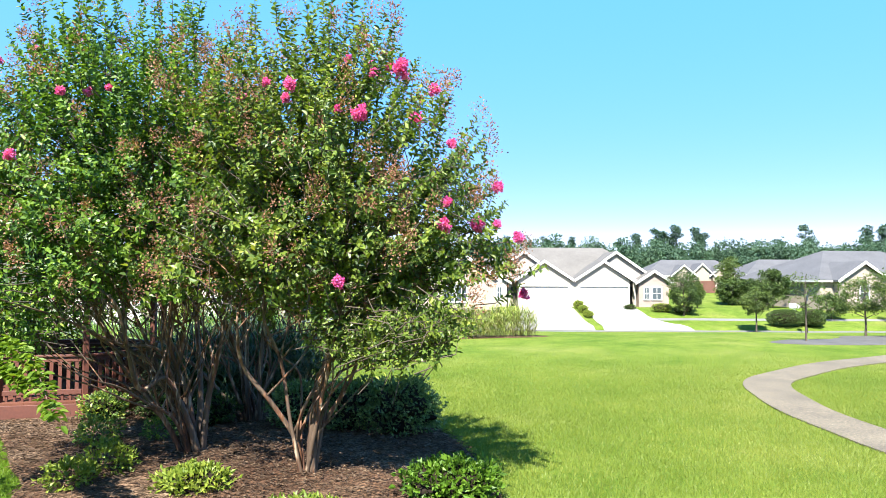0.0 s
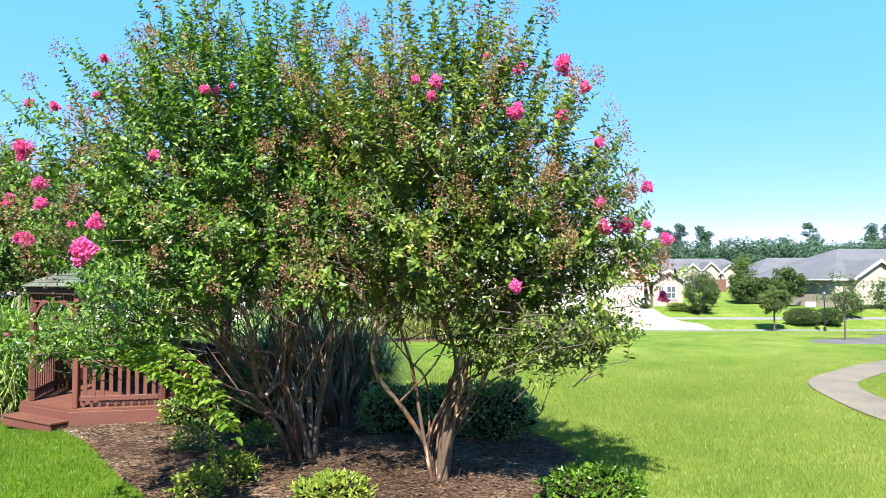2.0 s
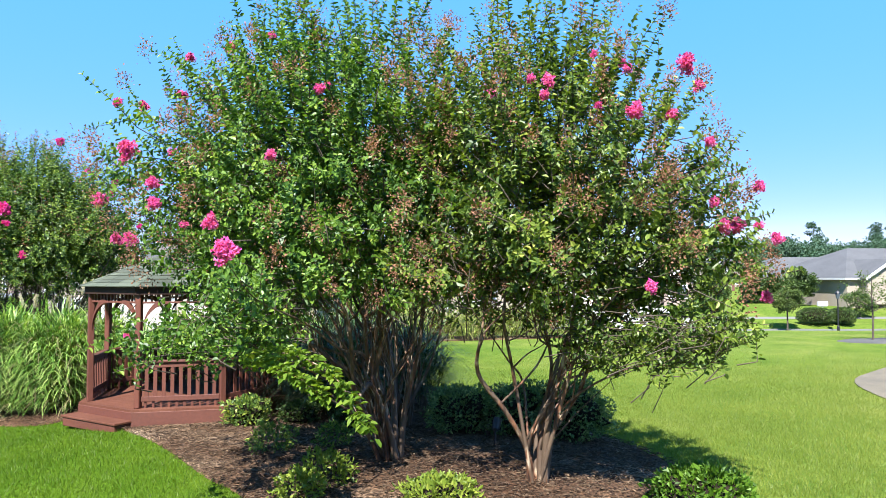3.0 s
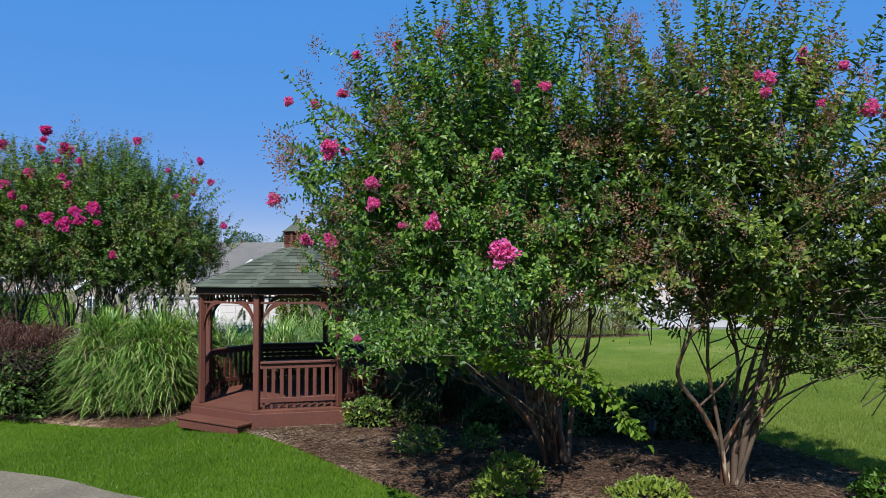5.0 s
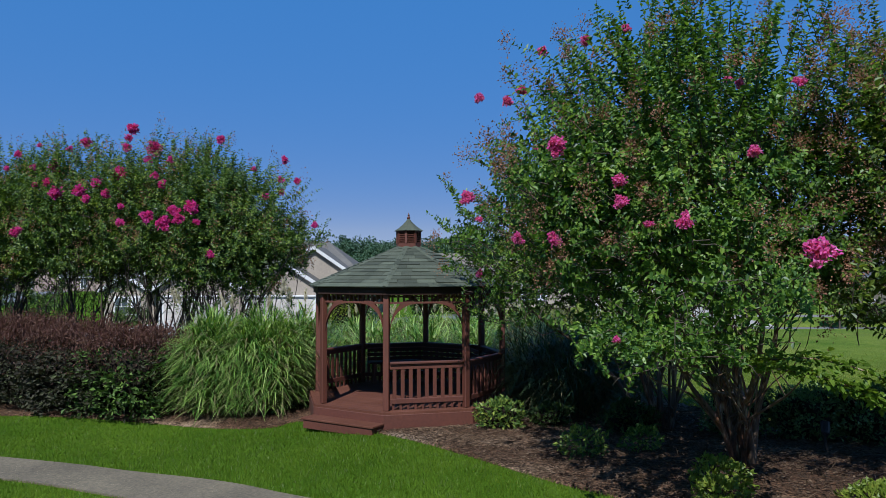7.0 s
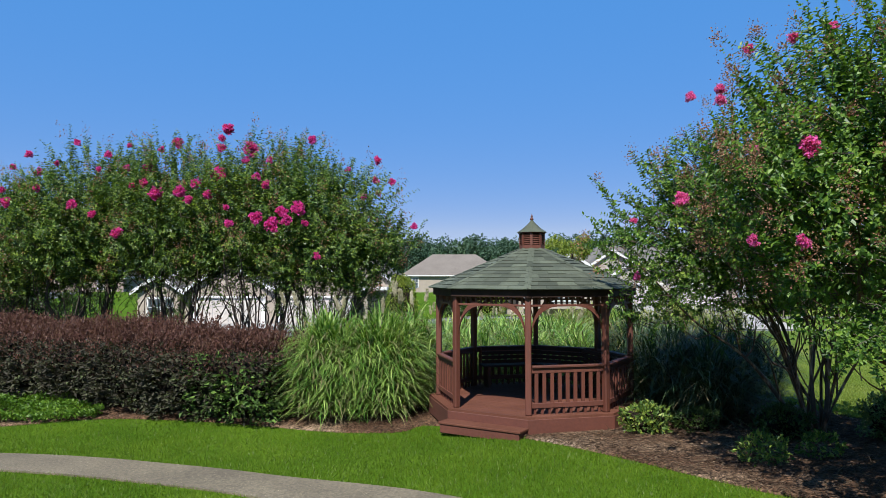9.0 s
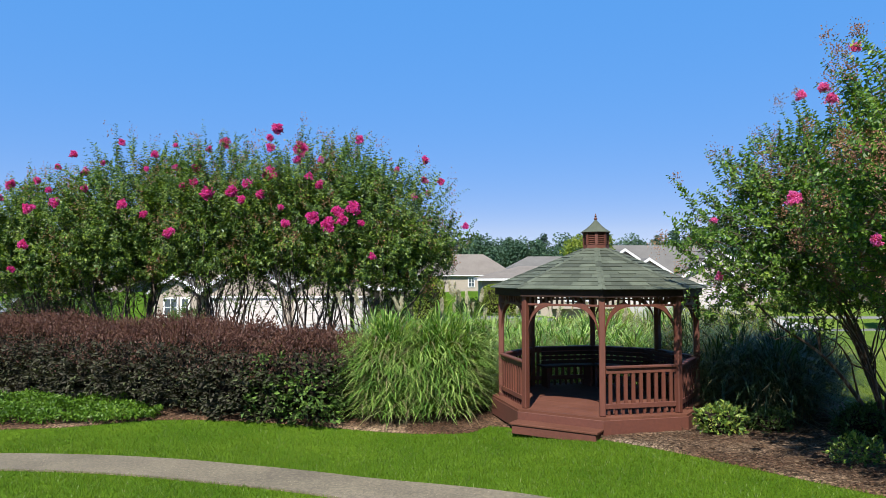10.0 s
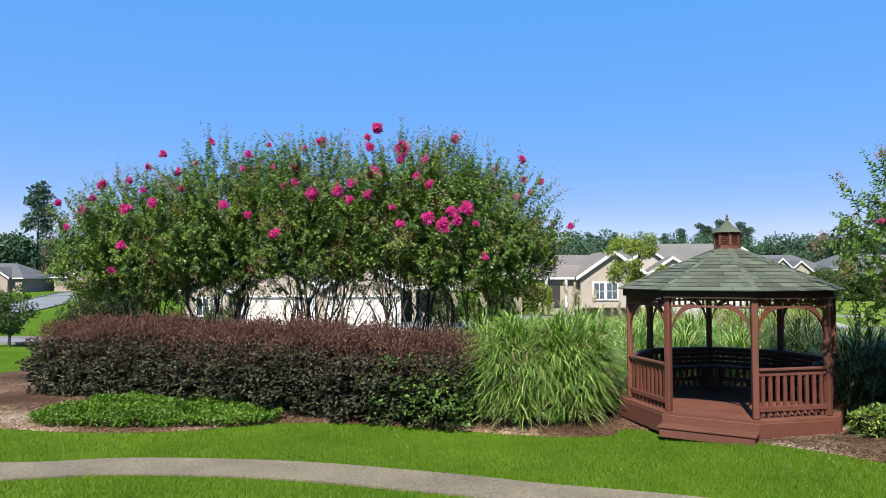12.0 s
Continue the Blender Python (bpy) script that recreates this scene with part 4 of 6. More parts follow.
def shrub(name, at, radii, mat, n, leaf, label, category="shrub", group="", seed=1, lumps=0.16, top=None, core=True, power=2.4, yaw=0.0, sprays=0.0):
    """A rounded or clipped shrub: a shell of leaves over a near-black solid that paints the shade inside."""
    r = np.random.default_rng(seed)
    x, y = at
    z0 = gz(x, y)
    t = thing(name, (x, y, z0), label, category, group)
    t.rotation_euler[2] = yaw
    R = np.array(radii, float)
    u = unit(r.normal(size=(n, 3)))
    u[:, 2] = np.where(u[:, 2] < -0.8, -u[:, 2], u[:, 2])
    sup = 1 / (np.abs(u) ** power).sum(1, keepdims=True) ** (1 / power)
    wob = np.array([noise.noise(Vector(v) * 2.3 + Vector((x * 3, y * 3, 0))) + 0.5 * noise.noise(Vector(v) * 5.5 + Vector((x, y, 5))) for v in u])[:, None]
    P = u * sup * R * (1 + lumps * wob) * (1 - 0.30 * r.random((n, 1)) ** 2.0) + [0, 0, R[2]]
    if sprays:
        lay = np.array([noise.noise((a * 2.6 + x, b * 2.6 + y, c * 7.0)) + 0.5 * noise.noise((a * 6 + x, b * 6, c * 15.0)) for a, b, c in P])
        P = P + u * (sprays * np.clip(lay, -0.6, 0.8))[:, None]
        keep = lay > -0.22
        P, u, n = P[keep], u[keep], int(keep.sum())
    P[:, 2] = np.maximum(P[:, 2], 0.02)
    al = unit(u * [1, 1, 0.55 if sprays else 1] + r.normal(scale=0.65, size=(n, 3)) * [1, 1, 0.6 if sprays else 1] + [0, 0, 0.0 if sprays else 0.25])
    ln = leaf * r.uniform(0.6, 1.3, n)
    hot = (P[:, 2] > R[2] * 1.74 - 0.85 * r.random(n) ** 3) if top else np.zeros(n, bool)
    link("leaves", leaf_mesh("leaves", P[~hot], al[~hot], unit(u[~hot] + r.normal(scale=0.5, size=(int((~hot).sum()), 3))), ln[~hot], ln[~hot] * 0.55, False), mat, t)
    if top:
        m = int(hot.sum())
        k = r.integers(0, m, m * 2)
        base = P[hot][k] + r.normal(scale=0.04, size=(m * 2, 3)) + np.stack([np.zeros(m * 2), np.zeros(m * 2), r.random(m * 2) ** 2 * 0.2], 1)
        d = unit(np.array([0, 0, 1.0]) + r.normal(scale=0.55, size=(m * 2, 3)))
        l2 = leaf * r.uniform(0.35, 0.75, m * 2)
        tagged(link("new_growth", leaf_mesh("new_growth", base, d, r.normal(size=(m * 2, 3)), l2, l2 * 0.5, False), top, t, "reddish new growth on top"), kind="stuff")
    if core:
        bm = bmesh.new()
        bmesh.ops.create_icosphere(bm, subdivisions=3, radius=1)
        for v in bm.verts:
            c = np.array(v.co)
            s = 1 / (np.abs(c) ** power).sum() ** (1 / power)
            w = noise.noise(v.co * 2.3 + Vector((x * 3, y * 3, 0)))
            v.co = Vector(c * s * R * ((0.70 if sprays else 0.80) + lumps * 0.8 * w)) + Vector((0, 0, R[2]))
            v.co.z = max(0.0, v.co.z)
        part("inner_shade_core", bm, SHADE_CORE, t)
    return t


def grass_clump(at, n, tall, spread, seed, label, mat=REED, width=0.016, group="", plumes=0, dry=0.08, seg=5, blade=0.85):
    """Ornamental grass: leaves arch off upright culms at every height, so that they hang all over a rounded stook."""
    r = np.random.default_rng(seed)
    x, y = at
    t = thing("ornamental_grass", (x, y, gz(x, y)), label, "grass", group)
    a = r.uniform(0, 2 * np.pi, n)
    d = r.random(n) ** 0.55 * spread
    top = (tall - 0.28) * (1 - 0.42 * (d / spread) ** 2.2) * (1 + 0.12 * np.sin(3 * a + seed))
    z = 0.03 + top * r.random(n) ** 0.75
    lift = 0.75 + 0.25 * z / tall
    P = np.stack([np.cos(a) * d * lift, np.sin(a) * d * lift, z], 1)
    tilt = 0.12 + 0.55 * (d / spread) * r.uniform(0.5, 1.25, n) + r.uniform(0, 0.32, n)
    az = a + r.normal(scale=0.85, size=n)
    lean = np.stack([np.cos(az) * np.sin(tilt), np.sin(az) * np.sin(tilt), np.cos(tilt)], 1)
    L = blade * r.uniform(0.45, 1.2, n)
    length = tall
    k = r.random(n) > dry
    link("blades", blades_mesh("blades", P[k], lean[k], L[k], width * r.uniform(0.6, 1.2, int(k.sum())), seg, (0.5 + 1.1 * (d / spread) * r.uniform(0.6, 1.2, n))[k]), mat, t)
    lines = [[(math.cos(q) * e * spread * 0.7, math.sin(q) * e * spread * 0.7, 0, 0.006), (math.cos(q) * e * spread * 0.85, math.sin(q) * e * spread * 0.85, tall * 0.8, 0.003)] for q, e in zip(r.uniform(0, 6.28, 60), r.random(60) ** 0.6)]
    tagged(link("culm_mass", tubes("culm_mass", lines, 3), STRAW, t), kind="stuff")
    if (~k).any():
        link("dry_blades", blades_mesh("dry_blades", P[~k], lean[~k] * [1.25, 1.25, 0.7], L[~k], width * np.ones(int((~k).sum())), 4, 1.4), STRAW, t, "straw-coloured dead blades")
    for _ in range(plumes):
        az, tl = r.uniform(0, 6.28), r.uniform(0.05, 0.4)
        dv = np.array([math.cos(az) * math.sin(tl), math.sin(az) * math.sin(tl), math.cos(tl)])
        h = length * r.uniform(0.95, 1.2)
        m = 130
        s = r.random(m)
        c = dv * (h + s[:, None] * 0.28) + r.normal(scale=1, size=(m, 3)) * (0.014 * np.sin(np.pi * np.clip(s + 0.08, 0, 1)) + 0.004)[:, None]
        ln = r.uniform(0.04, 0.09, m)
        pl = link("plume", leaf_mesh("plume", c, dv + r.normal(scale=0.35, size=(m, 3)), r.normal(size=(m, 3)), ln, ln * 0.3, False), PLUME, t, "feathery pale seed plume")
        link("stalk", tubes("stalk", [[(0, 0, 0, 0.004), (*(dv * h), 0.003), (*(dv * (h + 0.3)), 0.001)]], 4), STRAW, pl)
    return t

# ---- planting near the gazebo ----
FRESH = leafy("fresh_leaf", ((0.0, (0.055, 0.11, 0.0099)), (0.5, (0.121, 0.1925, 0.01925)), (1.0, (0.209, 0.253, 0.033))), 0.45, 0.38)
MATS = (LEAF, BARK_FAR, BARK, SEED)
PINK = flower_meshes("flower_head", PETAL, size=0.8)
MAGENTA = flower_meshes("flower_head", PETAL_ROW)
# place and size of each flower head
FLOW_L = [(-4.17, 5.54, 2.78, 1.35), (-4.7, 6.8, 3.1, 0.9), (-5.26, 6.85, 3.46, 0.9), (-5.25, 6.85, 3.28, 0.8), (-5.74, 7.4, 3.86, 1.25), (-6.58, 8.55, 3.5, 1.1), (-6.43, 8.65, 4.67, 0.8), (-6.1, 8.6, 4.62, 0.85), (-5.16, 8.85, 5.4, 0.9), (-4.12, 6.7, 3.7, 0.8), (-3.68, 6.75, 4.33, 0.7), (-5.89, 9.2, 4.9, 0.9), (-5.75, 7.5, 2.97, 0.9), (-5.66, 8.9, 5.3, 0.7), (-4.66, 8.9, 5.57, 0.6), (-4.98, 6.9, 3.08, 0.5), (-6.08, 7.9, 3.0, 0.8), (-5.36, 6.6, 2.07, 0.45), (-5.76, 8.6, 4.06, 0.7), (-3.81, 8.0, 4.69, 0.6), (-3.85, 7.6, 4.55, 0.6)]
FLOW_R = [(-0.4, 6.47, 4.45, 1.2), (-0.8, 6.67, 4.11, 0.95), (-0.28, 7.2, 4.17, 1.0), (-1.54, 7.0, 4.46, 0.9), (-1.58, 7.0, 4.33, 0.7), (-0.79, 7.84, 4.88, 0.9), (-0.6, 7.84, 4.88, 0.7), (0.35, 7.25, 3.09, 1.0), (0.01, 6.7, 3.05, 0.9), (0.55, 7.2, 3.46, 0.8), (0.55, 7.2, 3.09, 0.6), (0.78, 7.3, 2.97, 0.8), (-0.09, 7.0, 4.42, 0.8), (0.09, 7.2, 3.92, 0.7), (-1.01, 7.4, 4.85, 0.6), (-0.72, 7.2, 4.64, 0.7), (-2.08, 7.2, 4.39, 0.7), (0.89, 7.8, 2.37, 0.8), (-0.88, 5.95, 2.5, 0.8), (0.03, 7.0, 3.29, 0.7), (-1.05, 7.0, 4.22, 0.5), (-1.72, 6.8, 4.43, 0.6)]
bl, br = (-3.2, 9.25), (-1.52, 8.1)
r1 = np.random.default_rng(31)
droop = shoots_in((-1.62, -2.4, 1.74), (0.9, 0.65, 0.20), 130, (-0.3, -0.6, 0.0), r1, 0.34) + shoots_in((-1.75, -1.3, 1.75), (0.7, 0.8, 0.22), 70, (-0.4, -0.5, 0.1), r1) + shoots_in((-0.98, -3.2, 2.28), (0.28, 0.42, 0.26), 26, (0.0, -0.7, 0.35), r1, 0.34)
reach = shoots_in((0.7, -0.7, 1.55), (0.45, 0.4, 0.28), 75, (0.6, -0.4, -0.1), r1, 0.3) + shoots_in((1.25, -1.1, 1.66), (0.45, 0.4, 0.26), 95, (0.7, -0.4, 0.0), r1, 0.32) + shoots_in((1.65, -1.4, 1.8), (0.3, 0.3, 0.22), 48, (0.8, -0.4, 0.2), r1, 0.34)
TREE_L = crape_myrtle("crape_myrtle", bl, [((-0.95, -0.5, 3.4), (2.3, 2.1, 1.85)), ((-2.05, -0.6, 3.25), (1.15, 1.4, 0.85)), ((-0.75, -0.2, 4.55), (1.8, 1.6, 1.35)), ((-1.05, -1.7, 2.4), (1.05, 1.15, 0.95)), ((0.6, -0.9, 3.1), (1.0, 1.1, 1.2))], 3800, 0.071, np.random.default_rng(3), MATS,
             "large many-stemmed crape myrtle with green leaves and pink flowers in mulch", 9, FLOW_L, PINK, seeds=210, extra=droop, limbs=((-1.9, -0.6, 2.1), (-1.7, -1.4, 1.6), (-1.1, -2.3, 1.5), (-0.5, -2.6, 1.5), (0.9, -0.5, 2.3), (-0.97, -3.66, 2.42)), lowcut=2.25, stem_r=0.035, spike=0.55, foot=0.12, whip=0.6, forks=6, sway=0.13)


def arching_shoot(tree, pts, seed, leaf=0.10):
    """A long whippy shoot with fresh yellow-green leaves in pairs."""
    r = np.random.default_rng(seed)
    line = spline(pts, 16)
    n = len(line)
    link("arching_shoot", tubes("arching_shoot", [[(*p, 0.009 - 0.006 * k / n) for k, p in enumerate(line)]], 5), BARK, tree)
    d = unit(np.gradient(line, axis=0))
    side = unit(np.cross(d, [0, 0, 1.0]))
    at, al = [], []
    for rep_ in range(4):
        for sg in (-1, 1):
            at.append(line + r.normal(scale=0.03, size=line.shape))
            al.append(side * sg + d * 0.5 + r.normal(scale=0.4, size=line.shape) + [0, 0, 0.1])
    at, al = np.concatenate(at), np.concatenate(al)
    ln = leaf * r.uniform(0.6, 1.15, len(at))
    link("fresh_leaves", leaf_mesh("fresh_leaves", at, al, r.normal(scale=0.4, size=at.shape) + [0, 0, 1], ln, ln * 0.55), FRESH, tree, "yellow-green young leaves")


arching_shoot(TREE_L, [(-1.0, -2.6, 1.60), (-0.62, -3.0, 1.66), (-0.2, -3.3, 1.50), (0.08, -3.5, 1.10)], 5, 0.085)
arching_shoot(TREE_L, [(-1.1, -2.7, 1.58), (-0.8, -3.0, 1.56), (-0.5, -3.2, 1.48), (-0.3, -3.3, 1.36)], 6, 0.08)
crape_myrtle("crape_myrtle", br, [((0.2, -0.1, 3.25), (1.85, 1.65, 1.65)), ((1.15, -0.4, 2.65), (1.35, 1.2, 1.0)), ((0.0, 0, 4.15), (1.35, 1.25, 1.2)), ((-0.4, -0.9, 2.6), (1.2, 1.0, 0.9))], 2500, 0.071, np.random.default_rng(5), (LEAF_OLIVE, BARK_FAR, BARK, SEED),
             "many-stemmed crape myrtle with pink blooms and brown seed heads in mulch", 7, FLOW_R, PINK, seeds=250, extra=reach, limbs=((1.7, -1.45, 1.76), (1.3, -0.8, 2.1), (-0.9, -0.7, 2.2)), lowcut=2.02, stem_r=0.027, spike=0.6, foot=0.11, whip=0.6, forks=6, sway=0.13)

crape_myrtle("crape_myrtle", (-3.25, 12.3), [((-0.6, -0.2, 3.45), (1.9, 1.8, 1.6)), ((-2.45, -0.6, 3.25), (1.45, 1.3, 1.0)), ((-2.1, -0.4, 4.2), (1.0, 1.1, 0.9)), ((-0.6, 0, 4.4), (1.4, 1.3, 1.2)), ((0.9, 0, 2.9), (1.4, 1.3, 1.2))], 2700, 0.07, np.random.default_rng(8), MATS,
             "many-stemmed crape myrtle behind its neighbours beside the gazebo", 11, [(-6.3, 11.5, 2.64, 0.8), (-6.3, 11.7, 3.5, 0.7)], PINK, True, 140, extra=shoots_in((0.2, 0.1, 2.3), (1.3, 1.0, 0.4), 90, (0.2, -0.5, 0.2), r1) + shoots_in((-2.2, -0.5, 2.3), (1.3, 1.0, 0.5), 190, (-0.3, -0.4, 0.1), r1), limbs=((-1.8, -0.4, 2.0), (1.2, 0, 2.1)), lowcut=2.5, stem_r=0.032)

ROW = [(-21.3, 20.3, 5.45, 2.4), (-18.9, 19.7, 6.2, 2.35), (-16.3, 19.2, 6.25, 2.35), (-13.9, 18.6, 6.2, 2.35), (-12.3, 18.2, 5.6, 2.2)]
ROW_FLOWERS = [
    [(-22.9, 18.9, 4.55, 0.8), (-22.2, 18.0, 3.88, 0.6), (-22.0, 18.4, 4.29, 0.9), (-21.9, 19.1, 5.04, 1), (-21.9, 18.7, 4.64, 0.7), (-20.8, 18.1, 4.33, 1), (-21.1, 19.0, 5.14, 0.8), (-20.8, 19.4, 5.55, 0.7), (-20.5, 19.6, 5.91, 0.8), (-20.6, 18.6, 4.83, 0.7), (-20.8, 17.9, 3.42, 0.8), (-20.9, 17.6, 2.82, 0.6)],
    [(-20.1, 18.0, 4.43, 1), (-19.8, 18.9, 5.34, 0.9), (-19.4, 19.0, 5.58, 0.6), (-19.2, 19.6, 6.24, 0.7), (-18.2, 17.5, 4.34, 0.9), (-18.0, 18.9, 5.77, 0.8), (-19.5, 18.3, 4.83, 0.7), (-18.0, 18.4, 5.34, 0.6)],
    [(-17.5, 17.1, 4.08, 0.7), (-16.8, 16.9, 3.65, 0.9), (-17.5, 19.0, 6.04, 0.6), (-17.2, 18.2, 5.35, 0.7), (-16.8, 17.6, 4.81, 0.7), (-16.6, 18.1, 5.32, 1), (-16.5, 17.6, 4.88, 0.9), (-16.1, 18.6, 6.01, 1.1), (-16.0, 17.1, 4.55, 1.3), (-15.4, 17.0, 4.59, 1.1), (-16.5, 18.6, 5.87, 0.7)],
    [(-15.1, 17.2, 4.8, 1), (-15.1, 16.7, 4.37, 0.8), (-14.7, 16.8, 4.5, 0.9), (-14.6, 17.3, 5.02, 1.3), (-14.6, 18.0, 6.25, 1.1), (-14.9, 18.4, 6.1, 0.8), (-14.8, 18.1, 5.8, 0.9), (-14.0, 17.8, 5.71, 1.4), (-14.0, 17.5, 5.41, 0.8), (-13.6, 16.9, 4.94, 0.7), (-13.3, 16.6, 4.71, 0.8), (-13.4, 17.3, 5.38, 0.6), (-14.1, 16.3, 4.16, 0.6), (-13.9, 15.8, 3.76, 0.8), (-13.3, 15.8, 3.87, 1)],
    [(-12.7, 18.9, 6.15, 0.9), (-13.0, 15.9, 3.71, 1.2), (-12.8, 16.0, 4.03, 0.9), (-12.5, 16.2, 4.1, 1.2), (-12.7, 16.0, 3.86, 0.9), (-12.3, 16.0, 3.78, 0.6), (-12.1, 16.3, 3.08, 0.7), (-11.7, 18.4, 5.31, 0.6), (-11.0, 18.8, 5.6, 0.8), (-11.0, 18.4, 5.04, 0.7), (-10.6, 18.4, 4.99, 0.7), (-11.25, 17.8, 4.54, 0.7), (-10.9, 18.0, 4.67, 0.6), (-10.0, 17.6, 3.83, 0.6)]]
for k, (x, y, h, w) in enumerate(ROW):
    r = np.random.default_rng(60 + k)
    crape_myrtle("crape_myrtle", (x, y), [((0, 0, h * 0.66), (w, w, h * 0.31)), ((r.uniform(-0.5, 0.5), -0.4, h * 0.58), (w * 0.74, w * 0.72, h * 0.18)), ((r.uniform(-0.4, 0.4), 0, h * 0.80), (w * 0.8, w * 0.75, h * 0.22))] + ([((1.75, -0.2, 3.7), (0.95, 1.0, 0.55))] if k == 4 else []), 3900, 0.084, r, (LEAF_FAR, BARK_FAR, BARK_FAR, SEED),
                 "slender-stemmed crape myrtle with magenta flowers behind the hedge", 24, ROW_FLOWERS[k], MAGENTA, False, 90, extra=shoots_in((0, 0, h * 0.43), (w * 0.8, w * 0.7, h * 0.10), 85, (0, -0.3, 0.6), r), stem_r=0.026, spread=1.1, lowcut=h * (0.44 if k < 2 else 0.49), foot=0.55, group="row of crape myrtles", flow_size=1.3, spike=0.8, whip=0.75, forks=3)

# clipped purple hedge, shrub by shrub
hx = np.linspace(-22.0, -13.3, 8)
for k, x in enumerate(hx):
    y = 18.5 + (x + 22.0) * (15.25 - 18.5) / 8.7
    last = k == 7
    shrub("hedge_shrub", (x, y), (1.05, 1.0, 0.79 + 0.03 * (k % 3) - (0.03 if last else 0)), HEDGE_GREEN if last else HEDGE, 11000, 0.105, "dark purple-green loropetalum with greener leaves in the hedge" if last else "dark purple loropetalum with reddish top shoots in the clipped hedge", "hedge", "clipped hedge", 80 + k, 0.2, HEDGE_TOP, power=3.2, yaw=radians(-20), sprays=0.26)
# low green groundcover before the hedge
def groundcover():
    r = np.random.default_rng(9)
    n = 26000
    t = thing("groundcover", (-18.0, 15.2, gz(-18, 15.2)), "low bright green groundcover mat before the hedge", "groundcover", kind="stuff")
    x, y = r.uniform(-21.2, -15.0, n), r.uniform(14.3, 16.8, n)
    o = spline([(-21.2, 15.4), (-20.8, 14.6), (-19, 14.45), (-17.6, 14.55), (-16.6, 14.75), (-16.2, 15.15), (-16.8, 15.7), (-18, 16.4), (-20, 16.8)], 6, True)
    k = inside(o, x, y)
    x, y = x[k], y[k]
    h = 0.34 * (0.55 + 0.6 * np.array([noise.noise((a * 2.2, b * 2.2, 0)) for a, b in zip(x, y)])) * r.random(len(x)) ** 0.4
    P = np.stack([x + 18.0, y - 15.2, ground_z(x, y) - gz(-18, 15.2) + 0.02 + h], 1)
    ln = r.uniform(0.05, 0.09, len(x))
    link("leaves", leaf_mesh("leaves", P, r.normal(size=P.shape) + [0, 0, 0.7], r.normal(scale=0.5, size=P.shape) + [0, 0, 1], ln, ln * 0.6, False), COVER, t)


groundcover()
# ornamental grasses
for k, (x, y, n, L, s) in enumerate([(-11.55, 15.15, 6500, 2.08, 0.88), (-10.55, 15.15, 6500, 2.08, 0.88), (-10.0, 15.9, 2600, 2.1, 0.7), (-12.1, 16.4, 2200, 2.0, 0.7)]):
    grass_clump((x, y), n, L, s, 20 + k, width=0.029, blade=0.55, label="tall arching green ornamental grass beside the gazebo", group="ornamental grasses", plumes=(2, 3, 5, 1)[k])
GRASS_BANK = [(-11.2, 17.0, 2.1), (-12.0, 20.6, 2.1), (-10.4, 21.2, 2.1), (-8.8, 21.8, 2.1), (-7.2, 22.0, 2.1), (-5.6, 21.8, 2.1), (-9.6, 23.4, 2.0), (-7.8, 23.8, 2.0), (-6.0, 23.6, 2.0), (-9.9, 17.6, 2.1), (-8.6, 17.9, 2.1), (-7.3, 18.1, 2.0), (-6.0, 17.9, 2.0), (-4.9, 17.0, 2.0), (-4.3, 15.8, 1.9), (-3.9, 14.6, 1.8), (-5.0, 14.4, 1.75), (-4.5, 13.7, 1.6), (-3.2, 15.1, 1.8), (-10.6, 19.0, 2.1), (-9.2, 19.6, 2.1), (-7.8, 20.0, 2.1), (-6.2, 20.0, 2.1), (-4.8, 19.4, 2.0)]
for k, (x, y, L) in enumerate(GRASS_BANK):
    # clumps under the crape myrtle get the colour with shade painted in
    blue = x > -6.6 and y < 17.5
    grass_clump((x, y), 1500 if blue else 850, L * (0.70 if y > 17.4 and x < -5.5 else 0.92), 0.85, 120 + k, "blue-green ornamental grass coloured shade-dark beside the gazebo" if blue else "tall ornamental grass with pale plumes behind the gazebo", REED_SHADED if blue else REED, 0.024 if blue else 0.028, "grass bank", 2 if y > 18.5 and y < 24 else 0, seg=4, blade=0.8)
for k in range(22):
    grass_clump((-11.3 + 0.72 * k, 32.9 + 1.1 * (k % 2) + 0.5 * math.sin(1.7 * k)), 420, (1.05 if k < 10 else 1.6) + 0.15 * math.sin(2.3 * k), 0.8, 180 + k, "pale yellow-green ornamental grass in the far bank", STRAWY, 0.034, "far grass bank", 1 if k % 3 == 0 else 0, seg=3, blade=0.75)

